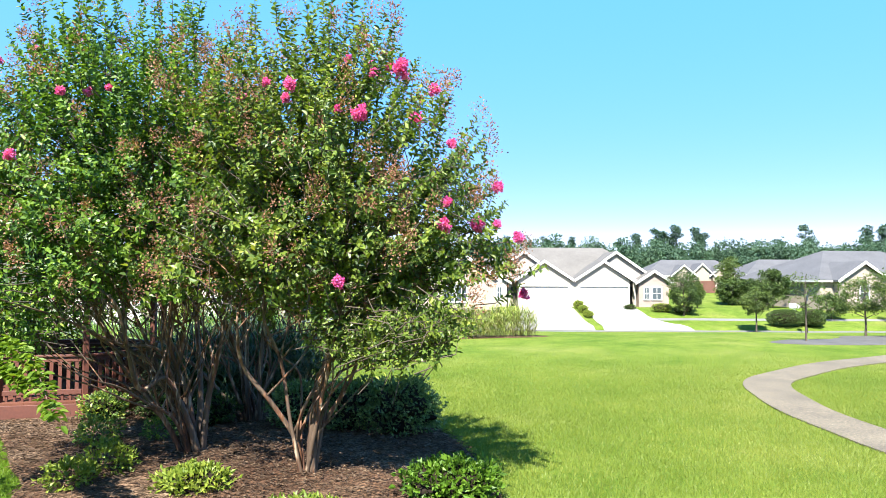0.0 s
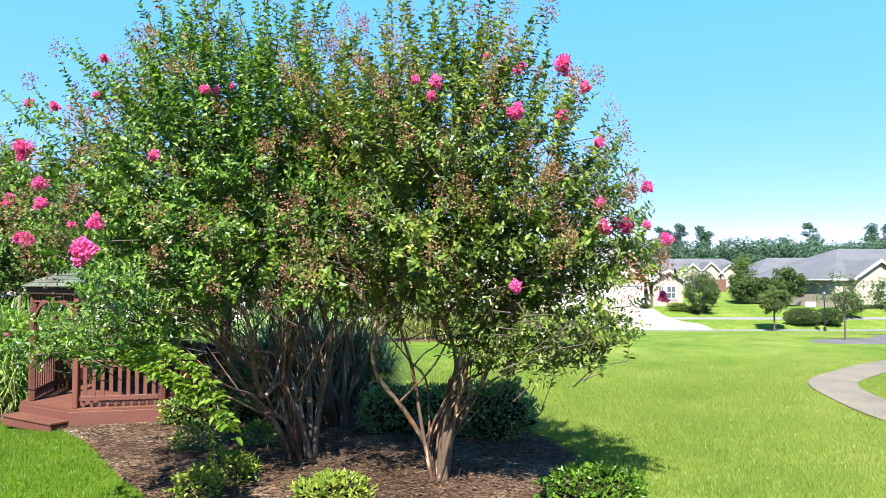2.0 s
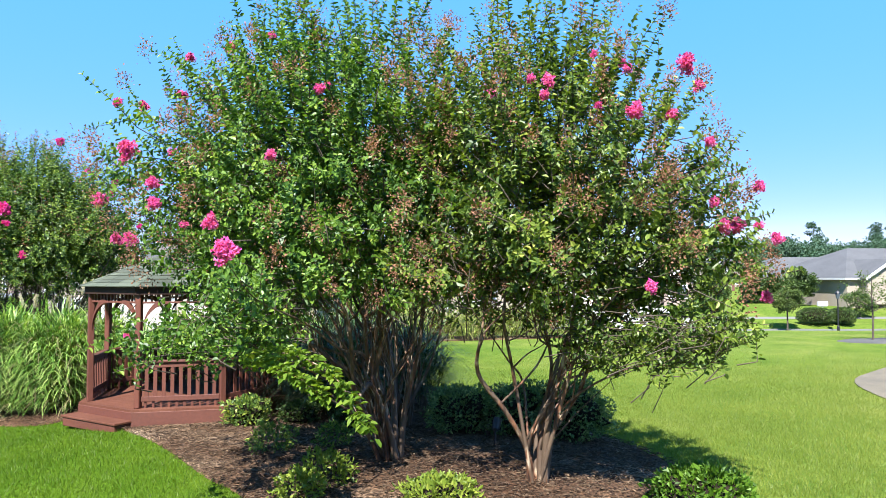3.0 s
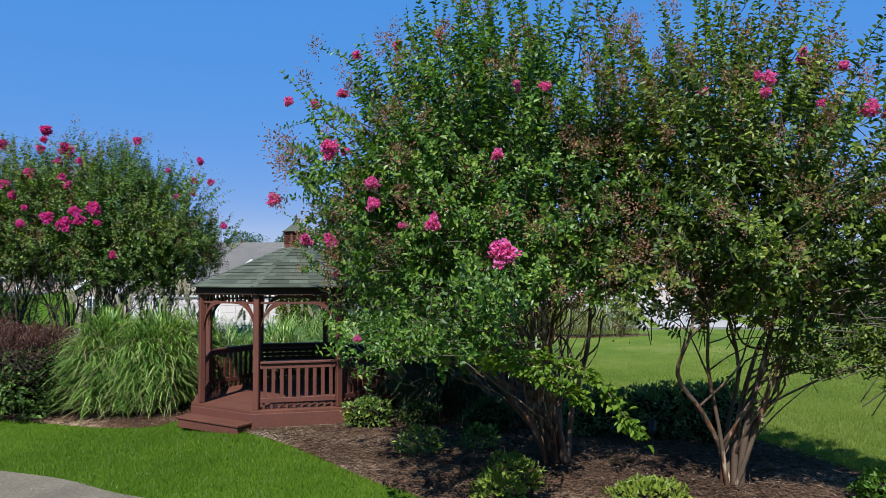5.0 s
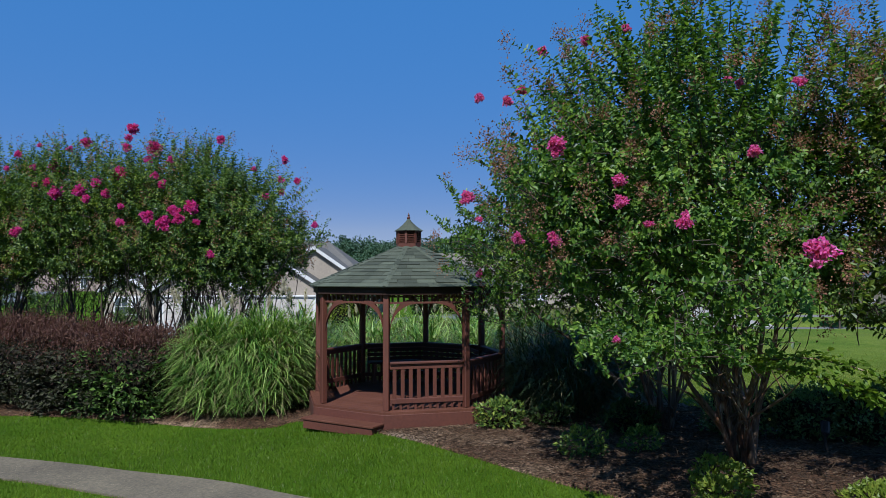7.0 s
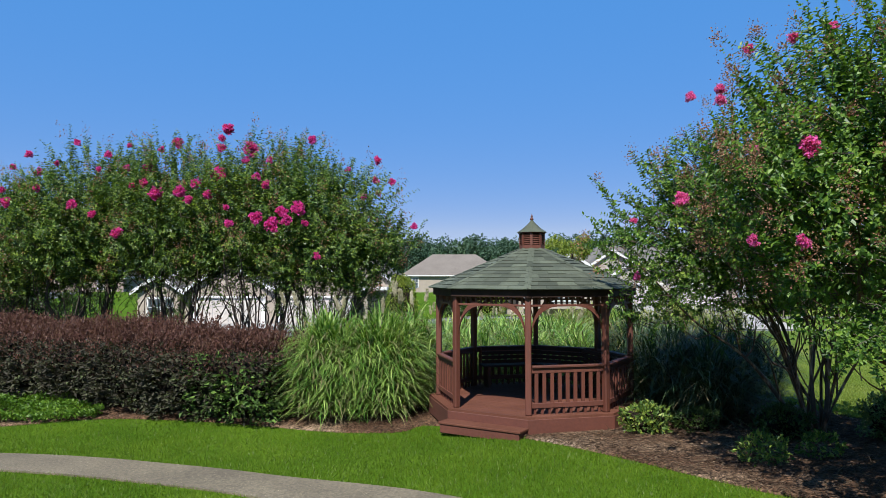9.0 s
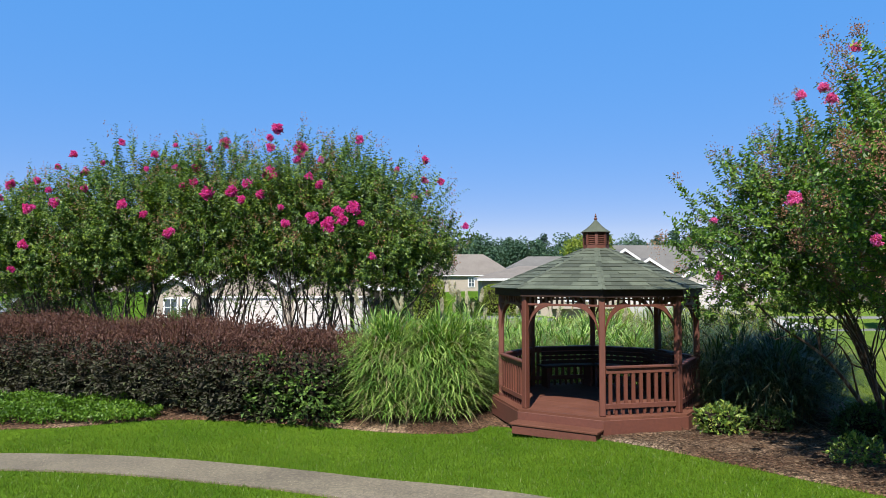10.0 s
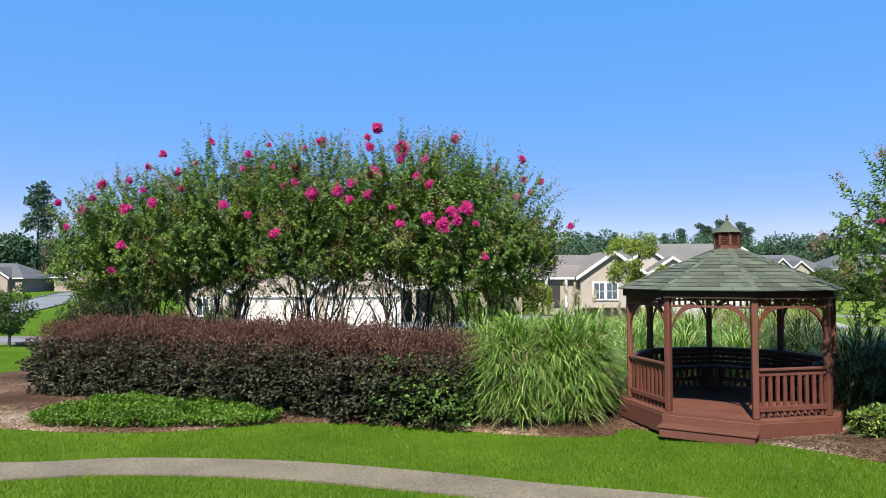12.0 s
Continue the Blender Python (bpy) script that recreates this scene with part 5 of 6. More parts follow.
# shrubs in the mulch
for x, y, rad, m, n, lf, lab in [
    (-0.62, 11.1, (0.58, 0.55, 0.42), DUSTY, 4200, 0.05, "rounded grey-green shrub under the crape myrtles"),
    (-1.4, 11.3, (0.52, 0.5, 0.38), DUSTY, 3600, 0.05, "rounded grey-green shrub under the crape myrtles"),
    (-2.3, 11.6, (0.5, 0.48, 0.36), DUSTY, 3400, 0.05, "rounded grey-green shrub under the crape myrtles"),
    (-3.9, 12.0, (0.4, 0.4, 0.26), BOX, 1800, 0.05, "small dark green shrub in the mulch"),
    (-4.1, 10.45, (0.24, 0.22, 0.17), VARIEG, 420, 0.05, "small green shrub with yellow tips in the mulch"),
    (-5.92, 12.55, (0.36, 0.32, 0.24), VARIEG, 1300, 0.06, "yellow-green variegated shrub beside the gazebo"),
    (-5.05, 12.7, (0.33, 0.3, 0.19), BOX, 1100, 0.05, "low dusty-green shrub beside the gazebo"),
    (-4.95, 10.3, (0.30, 0.28, 0.19), VARIEG, 520, 0.055, "low yellow-tipped shrub in the mulch"),
    (-3.85, 8.25, (0.30, 0.27, 0.18), LIME, 620, 0.055, "lime-tipped green shrub in the mulch"),
    (-4.05, 7.75, (0.25, 0.23, 0.15), LIME, 420, 0.055, "lime-tipped green shrub in the mulch"),
    (-2.58, 7.45, (0.35, 0.27, 0.12), LIME, 1400, 0.05, "bright lime-green low shrub in the mulch"),
    (0.12, 7.65, (0.5, 0.42, 0.2), COVER, 2600, 0.055, "low fresh-green spreading shrub at the bed edge"),
    (-1.35, 6.95, (0.34, 0.2, 0.06), LIME, 500, 0.05, "tuft of low yellow-green leaves in the mulch")]:
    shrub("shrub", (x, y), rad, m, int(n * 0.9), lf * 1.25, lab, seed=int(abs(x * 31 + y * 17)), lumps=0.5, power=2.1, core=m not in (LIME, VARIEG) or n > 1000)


def garden_light(x, y):
    z = gz(x, y) + 0.03
    t = thing("garden_spotlight", (x, y, z), "small dark grey garden spotlight on a stake in mulch", "lamp")
    part("stake", lathe([(0.012, -0.1), (0.016, 0), (0.016, 0.22), (0.02, 0.24)], 8), BLACK, t)
    h = part("head", lathe([(0.03, 0), (0.05, 0.03), (0.056, 0.1), (0.06, 0.17), (0.064, 0.18)], 12), BLACK, t)
    h.matrix_local = pose(0, 0, 0.23, -25, 15, 0)
    lens = part("lens", lathe([(0.05, 0), (0.05, 0.004)], 12), DARKGLASS, h)
    lens.location = (0, 0, 0.18)


garden_light(-1.85, 9.9)


# ---- houses ----
def gable(h, x, y, half, z0, z1, deep, wall_mat, roof_mat, trim=True):
    """A gabled wing: wall with pointed front at y, roof running back; its white barge boards are parts of the roof."""
    part("wall", prism([(x - half + 0.3, y, 0), (x + half - 0.3, y, 0), (x + half - 0.3, y, z0), (x, y, z1 - 0.12), (x - half + 0.3, y, z0)], (0, deep, 0)), wall_mat, h)
    up = z1 - z0
    for s in (-1, 1):
        a = (x + s * (half + 0.15), y - 0.35, z0 - 0.15 * up / half)
        roof = part("roof", prism([a, (x, y - 0.35, z1), (x, y - 0.35, z1 + 0.16), (a[0], a[1], a[2] + 0.16)], (0, deep + 0.35, 0)), roof_mat, h)
        if trim:
            part("barge_board", prism([(a[0], y - 0.40, a[2] - 0.14), (x, y - 0.40, z1 - 0.14), (x, y - 0.40, z1 + 0.17), (a[0], y - 0.40, a[2] + 0.17)], (0, 0.06, 0)), TRIM, roof)


def house_window(h, x, y, z, w=0.95, ht=1.45):
    win = part("window", box((w + 0.24, 0.10, ht + 0.24), pose(x, y, z)), TRIM, h)
    for s in (-1, 1):
        for q in (-1, 1):
            part("pane", box((w / 2 - 0.06, 0.03, ht / 2 - 0.06), pose(x + s * w / 4, y - 0.06, z + q * ht / 4)), DARKGLASS, win)


def garage_door(h, x, y, w=4.9, ht=2.15):
    fr = part("garage_frame", box((w + 0.3, 0.1, ht + 0.16), pose(x, y, ht / 2 + 0.08)), TRIM, h)
    for k in range(4):
        for j in range(4):
            part("door_panel", box((w / 4 - 0.05, 0.05, ht / 4 - 0.03), pose(x + (j - 1.5) * w / 4, y - 0.07, (k + 0.5) * ht / 4), 0.015), GDOOR, fr)


def hip_roof(h, x0, x1, y0, y1, z0, z1, mat, over=0.5, cut=1.0):
    x0, x1, y0, y1 = x0 - over, x1 + over, y0 - over, y1 + over
    run = (y1 - y0) / 2 * cut
    bm = bmesh.new()
    v = [bm.verts.new(p) for p in ((x0, y0, z0), (x1, y0, z0), (x1, y1, z0), (x0, y1, z0), (x0 + run, (y0 + y1) / 2, z1), (x1 - run, (y0 + y1) / 2, z1))]
    for f in ((0, 1, 5, 4), (1, 2, 5), (2, 3, 4, 5), (3, 0, 4), (3, 2, 1, 0)):
        bm.faces.new([v[k] for k in f])
    r = part("roof", bm, mat, h)
    part("eave_board", box((x1 - x0 - 0.02, y1 - y0 - 0.02, 0.2), pose((x0 + x1) / 2, (y0 + y1) / 2, z0 - 0.105)), TRIM, r)
    return r


def duplex(x, y, z, yaw, label, wall=STUCCO, wings=(-1, 1)):
    """Twin house: two garage gables between two taller porch gables, under one long roof."""
    h = thing("house", (x, y, z), label, "house")
    h.rotation_euler[2] = radians(yaw)
    part("wall", box((19.6, 13, 2.9), pose(0, 9.5, 1.45)), wall, h)
    hip_roof(h, -9.8, 9.8, 3, 16, 2.95, 6.9, ROOF_FAR, 0.5, 0.72)
    part("wall", box((1.0, 0.3, 2.95), pose(0, 0.21, 1.475)), wall, h)
    for s in (-1, 1):
        gable(h, s * 5.2, 2.6, 4.0, 3.35, 6.1, 6, wall, ROOF_FAR)
        part("porch_eave", box((3.2, 1.5, 0.22), pose(s * 7.0, 1.9, 2.95)), TRIM, h)
        part("column", box((0.32, 0.32, 2.85), pose(s * 6.95, 1.3, 1.42), 0.02), wall, h)
        part("door", box((0.95, 0.1, 2.15), pose(s * 6.55, 2.55, 1.1), 0.02), DOORDARK, h)
        gable(h, s * 3.25, 0, 3.15, 2.95, 5.0, 5, wall, ROOF_FAR)
        garage_door(h, s * 3.25, -0.06)
        part("wall_lamp", box((0.16, 0.14, 0.36), pose(s * 6.05, -0.08, 1.95), 0.03), BLACK, h)
        part("garage_lintel", box((5.5, 0.34, 0.14), pose(s * 3.25, -0.14, 2.33), 0.03), TRIM, h)
        for q in (-1, 1):
            part("garage_jamb", box((0.2, 0.22, 2.4), pose(s * 3.25 + q * 2.68, -0.1, 1.2), 0.02), TRIM, h)
        if s not in wings:
            continue
        gable(h, s * 8.9, 0.6, 1.95, 2.7, 3.95, 5, BRICK_FAR if s > 0 else wall, ROOF_FAR)
        part("wing_wall", box((2.8, 9, 2.65), pose(s * 8.9, 6.5, 1.33)), wall, h)
        for q, w in ((8.1, 0.5), (9.2, 0.95)):
            house_window(h, s * q, 0.54, 1.55, w, 1.3)
    return h


def low_house(x, y, z, yaw, w, d, top, label, wall=TAN, roof=ROOF_FAR, gables=(), wins=(), door=None, deep=5):
    h = thing("house", (x, y, z), label, "house")
    h.rotation_euler[2] = radians(yaw)
    part("wall", box((w, d, 3.7), pose(0, d / 2, 0.85)), wall, h)
    hip_roof(h, -w / 2, w / 2, 0, d, 2.75, top, roof, 0.5, 0.8)
    for gx_, half, z1 in gables:
        gable(h, gx_, -1.0, half, 2.7, z1, deep, wall, roof)
    for q, yy in wins:
        house_window(h, q, yy - 0.06, 1.5)
    if door is not None:
        part("door", box((1.0, 0.1, 2.1), pose(door, -0.05, 1.05), 0.02), DOORDARK, h)
    return h


duplex(14.3, 77.5, gz(14.3, 76.5) - 0.02, 0, "cream twin house with two white garage doors and grey-brown roof")
duplex(-22.6, 54.5, gz(-22.6, 54) - 0.28, 0, "tan twin house with white garage doors behind the crape myrtles", TAN, (-1,))
HQ = low_house(-1.4, 66, gz(-1, 66) + 0.8, 0, 12, 10, 3.95, "tan single-storey house with white window and porch", TAN, ROOF_TAUPE, ((3.3, 3.3, 5.0),), ((1.95, -1.0), (3.1, -1.0)), -1.9, 10)
for x in (-2.7, -0.9):
    part("porch_post", box((0.22, 0.22, 2.6), pose(x, -0.35, 1.3), 0.02), TRIM, HQ, "white square porch post")
low_house(-8.3, 120, gz(-8, 120), 0, 17, 12, 6.4, "tan single-storey house with broad taupe roof", TAN, ROOF_TAUPE, (), ((-6.6, 0), (1.5, 0), (4.5, 0)), None)
low_house(8.5, 128, gz(8, 128), 0, 18, 12, 5.6, "tan single-storey house with grey-brown roof far off", TAN, ROOF_FAR, (), ((-4, 0), (3, 0)))
low_house(49.5, 76, gz(40, 76) + 0.3, 8, 20, 16, 6.2, "tan house with long grey roof and white-trimmed gable", TAN, ROOF_GREY, ((-5.7, 3.0, 4.6),), ((-5.7, -1.0), (1.0, 0)), -1.5)
low_house(62.0, 70, gz(55, 72) + 0.3, 8, 18, 15, 6.8, "tan house with grey hipped roof", TAN, ROOF_GREY, ((-4.5, 3.2, 4.9),), ((-4.5, -1.0), (2, 0)))
low_house(48.0, 133, gz(48, 133) - 0.2, 0, 20, 12, 5.8, "tan house with three white-trimmed gables far off", TAN, ROOF_GREY, ((-3.2, 2.3, 4.6), (0.2, 2.3, 4.9), (3.6, 2.0, 4.4)), ((-3, -1), (4, -1)), None)
low_house(66.0, 128, gz(66, 128), 0, 22, 12, 5.6, "house with grey roof far off", TAN, ROOF_GREY, (), ((-6, 0), (4, 0)))
low_house(-92.0, 118, gz(-92, 118) - 0.3, 0, 16, 10, 5.2, "brick house with grey roof far across the street", BRICK_FAR, ROOF_GREY, ((4, 2.5, 4.4),), ((-4, 0), (0, 0)))
low_house(-74.0, 124, gz(-74, 124) - 0.2, 0, 16, 10, 5.2, "brick house with pale gable far across the street", BRICK_FAR, ROOF_GREY, ((-2, 2.5, 4.6),), ((-5, 0), (4, 0)))
# driveways
def driveway(name, pts_l, pts_r, lift=0.06):
    L, R = np.array(pts_l, float), np.array(pts_r, float)
    n = 14
    tt = np.linspace(0, 1, n)
    li = np.stack([np.interp(tt, np.linspace(0, 1, len(L)), L[:, k]) for k in (0, 1)], 1)
    ri = np.stack([np.interp(tt, np.linspace(0, 1, len(R)), R[:, k]) for k in (0, 1)], 1)
    V, m = [], 7
    for j in range(m):
        q = li + (ri - li) * j / (m - 1)
        V.append(np.stack([q[:, 0], q[:, 1], ground_z(q[:, 0], q[:, 1]) + lift], 1))
    V = np.stack(V, 1).reshape(-1, 3)
    i, j = np.meshgrid(np.arange(n - 1), np.arange(m - 1), indexing="ij")
    a = i * m + j
    me = mesh_np(name, V, np.stack([a, a + 1, a + m + 1, a + m], -1).reshape(-1, 4))
    tagged(link(name, me, CONCRETE), "sun-bleached white concrete driveway", "driveway", kind="structure")


driveway("driveway_1", [(14.9, 77.3), (14.9, 72), (14.8, 65)], [(20.2, 77.3), (20.6, 71), (23.2, 65)])
driveway("driveway_2", [(8.2, 77.3), (7.8, 71), (5.5, 65)], [(13.7, 77.3), (13.8, 72), (14.0, 65)])
driveway("driveway_3", [(-28.6, 54.4), (-29, 50), (-30, 45)], [(-17.0, 54.4), (-16.5, 50), (-15.5, 49)])


# ---- trees and street furniture further off ----
def small_tree(name, x, y, height, crown, low, label, mat, n, leaf, seed, trunk=0.05, sparse=False, z=None, shape=(1, 1, 1)):
    """A tree with a tapered trunk, limbs and a crown of leaf clumps."""
    r = np.random.default_rng(seed)
    z = gz(x, y) if z is None else z
    t = thing(name, (x, y, z), label, "tree")
    mid = (height + low) / 2
    R = np.array([crown, crown, (height - low) / 2]) * shape
    nb = 9 if sparse else 14
    ends = []
    lines = [[(0, 0, -0.1, trunk * 1.3), (0.02, 0, low * 0.6, trunk), (0, 0.03, mid, trunk * 0.65), (0.02, 0, height * 0.94, 0.008)]]
    for k in range(nb):
        a, f = 2.4 * k + r.uniform(0, 0.6), r.uniform(0.0, 0.8)
        z0 = low * 0.85 + (height - low) * f * 0.8
        e = np.array([math.cos(a) * R[0] * 0.75 * (1 - 0.5 * f), math.sin(a) * R[1] * 0.75 * (1 - 0.5 * f), z0 + (height - low) * r.uniform(0.1, 0.3)])
        lines.append([(0, 0, z0, trunk * 0.5), (e[0] * 0.5, e[1] * 0.5, (z0 + e[2]) / 2 + 0.05, trunk * 0.3), (*e, 0.006)])
        ends.append(e)
    link("trunk", tubes("trunk", lines, 6), BARK_FAR, t)
    clumps = 26 if sparse else 60
    cu = unit(r.normal(size=(clumps, 3)))
    cc = cu * R * (r.uniform(0.2, 1, (clumps, 1)) ** 0.45) + [0, 0, mid]
    if sparse:
        cc[: len(ends)] = ends
    pick = r.integers(0, clumps, n)
    size = (0.20 if sparse else 0.24) * R.mean()
    v = unit(r.normal(size=(n, 3))) * (r.random((n, 1)) ** 0.5)
    P = cc[pick] + v * size * [1.1, 1.1, 0.8]
    ln = leaf * r.uniform(0.6, 1.3, n)
    link("crown", leaf_mesh("crown", P, v + r.normal(scale=0.6, size=(n, 3)), v + [0, 0, 0.8] + r.normal(scale=0.4, size=(n, 3)), ln, ln * 0.6, False), mat, t)
    return t


small_tree("young_tree", 15.0, 29.4, 2.9, 1.2, 1.2, "slim young tree with thin yellow-green leaves on the lawn", YOUNG, 620, 0.10, 1, 0.035, True)
small_tree("young_tree", 19.9, 33.5, 3.0, 1.25, 0.9, "young green tree in a mulched ring", YOUNG, 3000, 0.11, 2, 0.045)
small_tree("young_tree", 20.9, 32.0, 3.4, 1.3, 0.9, "young green tree in a mulched ring", YOUNG, 3000, 0.11, 3, 0.045)
small_tree("young_tree", 28.2, 64.0, 4.0, 1.25, 1.7, "rounded young street tree with fresh green leaves", YOUNG, 5200, 0.16, 4, 0.07)
small_tree("large_shrub", 36.2, 78, 4.5, 1.75, 0.4, "broad dark green shrub before the grey-roofed house", BOX, 7000, 0.22, 5, 0.08)
small_tree("large_shrub", 24.4, 72, 4.4, 1.75, 0.5, "upright green shrub beside the twin house", BOX, 6000, 0.17, 6, 0.08)
small_tree("large_shrub", 27.2, 76, 2.8, 0.7, 0.3, "rounded yellow-green shrub on the far lawn", YOUNG, 3500, 0.17, 7, 0.06)
small_tree("large_shrub", 34.6, 86, 5.6, 1.5, 0.2, "tall yellow-green shrub on the far lawn", YOUNG, 6000, 0.22, 8, 0.08)
small_tree("large_shrub", 34.2, 84, 3.2, 1.35, 0.2, "dark green shrub on the far lawn", BOX, 5000, 0.22, 9, 0.08)
small_tree("large_shrub", 36.2, 84, 3.2, 1.4, 0.2, "dark green shrub on the far lawn", BOX, 5000, 0.22, 10, 0.08)
small_tree("large_shrub", 38.5, 70.5, 2.6, 1.5, 0.2, "dark green shrub at the house front", BOX, 3000, 0.18, 11, 0.06)
small_tree("large_shrub", 45.0, 69, 2.8, 2.0, 0.2, "dark green shrub at the house front", BOX, 4000, 0.18, 12, 0.06)
small_tree("garden_tree", -2.2, 41.0, 5.8, 2.0, 2.3, "airy yellow-green tree beyond the gazebo", LIME, 5200, 0.15, 13, 0.08, True)
shrub("clipped_shrub", (-6.0, 61.5), (1.75, 1.2, 1.35), LIME, 6500, 0.15, "clipped yellow-green hedge block before the tan house", seed=46, lumps=0.06, power=3.4)
small_tree("large_shrub", -8.6, 60.5, 1.5, 1.2, 0.1, "green shrub before the tan house", BOX, 3200, 0.18, 15, 0.06)
small_tree("large_shrub", -13.0, 50.0, 2.4, 1.4, 0.2, "green shrub beside the twin house", BOX, 3000, 0.16, 16, 0.06)
small_tree("large_shrub", -28.6, 49.0, 1.6, 1.2, 0.1, "green shrub before the twin house", YOUNG, 2200, 0.14, 17, 0.05)
shrub("large_shrub", (-26.5, 28.5), (1.5, 1.1, 1.2), BOX, 7000, 0.10, "rounded dark green shrub beyond the row of crape myrtles", seed=45, lumps=0.3)
shrub("upright_shrub", (-11.2, 31), (0.65, 0.65, 1.5), LIME, 4500, 0.10, "upright yellow-green shrub in the far lawn", seed=44, lumps=0.2, power=2.4)
small_tree("young_tree", -32.6, 32.5, 2.7, 1.0, 0.5, "rounded dark green young tree by the street", BOX, 4000, 0.12, 18, 0.06)
small_tree("young_tree", -35.0, 44.0, 3.0, 1.0, 1.2, "thin young tree on the verge", YOUNG, 1400, 0.12, 19, 0.04, True)
small_tree("large_shrub", -36.5, 52.0, 2.6, 2.2, 0.2, "rounded dark hedge shrub across the street", BOX, 3500, 0.16, 20, 0.06)

for x, w in ((32.0, 1.75), (34.5, 1.1)):
    shrub("box_hedge_shrub", (x, 66.5), (w * 0.9, 1.2, 0.72), BOX, 4500, 0.13, "clipped rounded green hedge shrub by the street", "hedge", "street hedge", int(x * 7), 0.08, power=2.6)
shrub("small_shrub", (19.6, 74.5), (0.6, 0.5, 0.25), BOX, 700, 0.1, "small green shrub at the house front", seed=3)
shrub("small_shrub", (22.6, 73.5), (1.0, 0.7, 0.4), LIME, 1200, 0.12, "yellow-green shrub at the house front", seed=4)
shrub("small_shrub", (24.5, 72.5), (1.1, 0.7, 0.4), BOX, 1200, 0.12, "green shrub at the house front", seed=5)
for k in range(3):
    shrub("small_shrub", (14.35 + 0.1 * k, 75.2 - 2.0 * k), (0.42, 0.9, 0.40 - 0.06 * k), LIME, 900, 0.13, "yellow-green shrub between the driveways", seed=30 + k, group="shrubs between the driveways")


def lamp_post(x, y):
    z = gz(x, y)
    t = thing("lamp_post", (x, y, z), "black post lamp with glass lantern by the street", "lamp")
    part("post", lathe([(0.13, 0), (0.12, 0.5), (0.06, 0.6), (0.05, 2.9), (0.07, 2.95)], 10), BLACK, t)
    part("lantern", lathe([(0.12, 2.95), (0.21, 3.4), (0.21, 3.42)], 8), DARKGLASS, t, "clear glass lantern")
    part("cap", lathe([(0.25, 3.42), (0.12, 3.6), (0.03, 3.68), (0.02, 3.78)], 8), BLACK, t)


lamp_post(32.2, 63.0)


def mailbox(x, y):
    z = gz(x, y)
    t = thing("mailbox", (x, y, z), "white mailbox unit on a post by the street", "mailbox")
    part("post", box((0.12, 0.12, 1.0), pose(0, 0, 0.5)), TRIM, t)
    part("box", box((0.95, 0.4, 0.5), pose(0, 0, 1.2), 0.05), TRIM, t)


mailbox(35.1, 71.0)


def fence(x0, x1, y, z, h=1.8):
    t = thing("fence", ((x0 + x1) / 2, y, z), "brown wooden privacy fence far off", "fence")
    n = 20
    w = (x1 - x0) / n
    for k in range(n):
        part("board", box((w * 0.96, 0.03, h), pose(-(x1 - x0) / 2 + (k + 0.5) * w, 0, h / 2)), FENCE, t)


fence(37.0, 40.3, 105, gz(38.5, 105))
draped("mulch_ring_1", spline([(13.2, 28.7), (14.2, 27.6), (17, 27.5), (21.5, 30), (23, 32.5), (22, 34.6), (19, 33.9), (17.5, 31.6), (14.5, 30.2)], 6, True), 0.3, 0.03, GREY_MULCH, "grey weathered mulch ring round young trees", "flower bed")


# ---- far woods ----
def woods():
    r = np.random.default_rng(77)
    t = thing("woodland", (0, 0, 0), "dark green belt of mixed woods on the horizon", "woods", kind="stuff")
    P, U, S = [], [], []
    for k in range(340):
        x = -215 + 415 * (k + r.random()) / 340
        y = 235 + r.uniform(-18, 25) + 0.00018 * x * x
        h = r.uniform(12, 15)
        w = r.uniform(3.6, 5.8)
        m = 900
        v = unit(r.normal(size=(m, 3)))
        c = unit(r.normal(size=(9, 3))) * [w * 0.8, w * 0.8, h * 0.36]
        q = c[r.integers(0, 9, m)] + v * (r.random((m, 1)) ** 0.4) * w * 0.5 + [x, y, h * 0.58]
        q[:, 2] = np.maximum(q[:, 2], 0.2)
        P.append(q), U.append(v), S.append(np.full(m, 0.75))
    P, U, S = np.concatenate(P), np.concatenate(U), np.concatenate(S) * r.uniform(0.6, 1.3, 340 * 900)
    link("foliage", leaf_mesh("foliage", P, U + r.normal(scale=0.5, size=P.shape), U + [0, 0, 0.7], S, S * 0.75, False), WOODS, t)
    X = np.linspace(-600, 600, 60)
    V = np.stack([np.tile(X, 2), np.tile(262 + 0.00018 * X * X, 2), np.repeat([-3.0, 12.0], 60) + np.concatenate([np.zeros(60), 1.5 * np.sin(X * 0.13)])], 1)
    i = np.arange(59)
    link("depth_of_wood", mesh_np("depth_of_wood", V, np.stack([i, i + 1, i + 61, i + 60], 1)), WOODS, t)


woods()


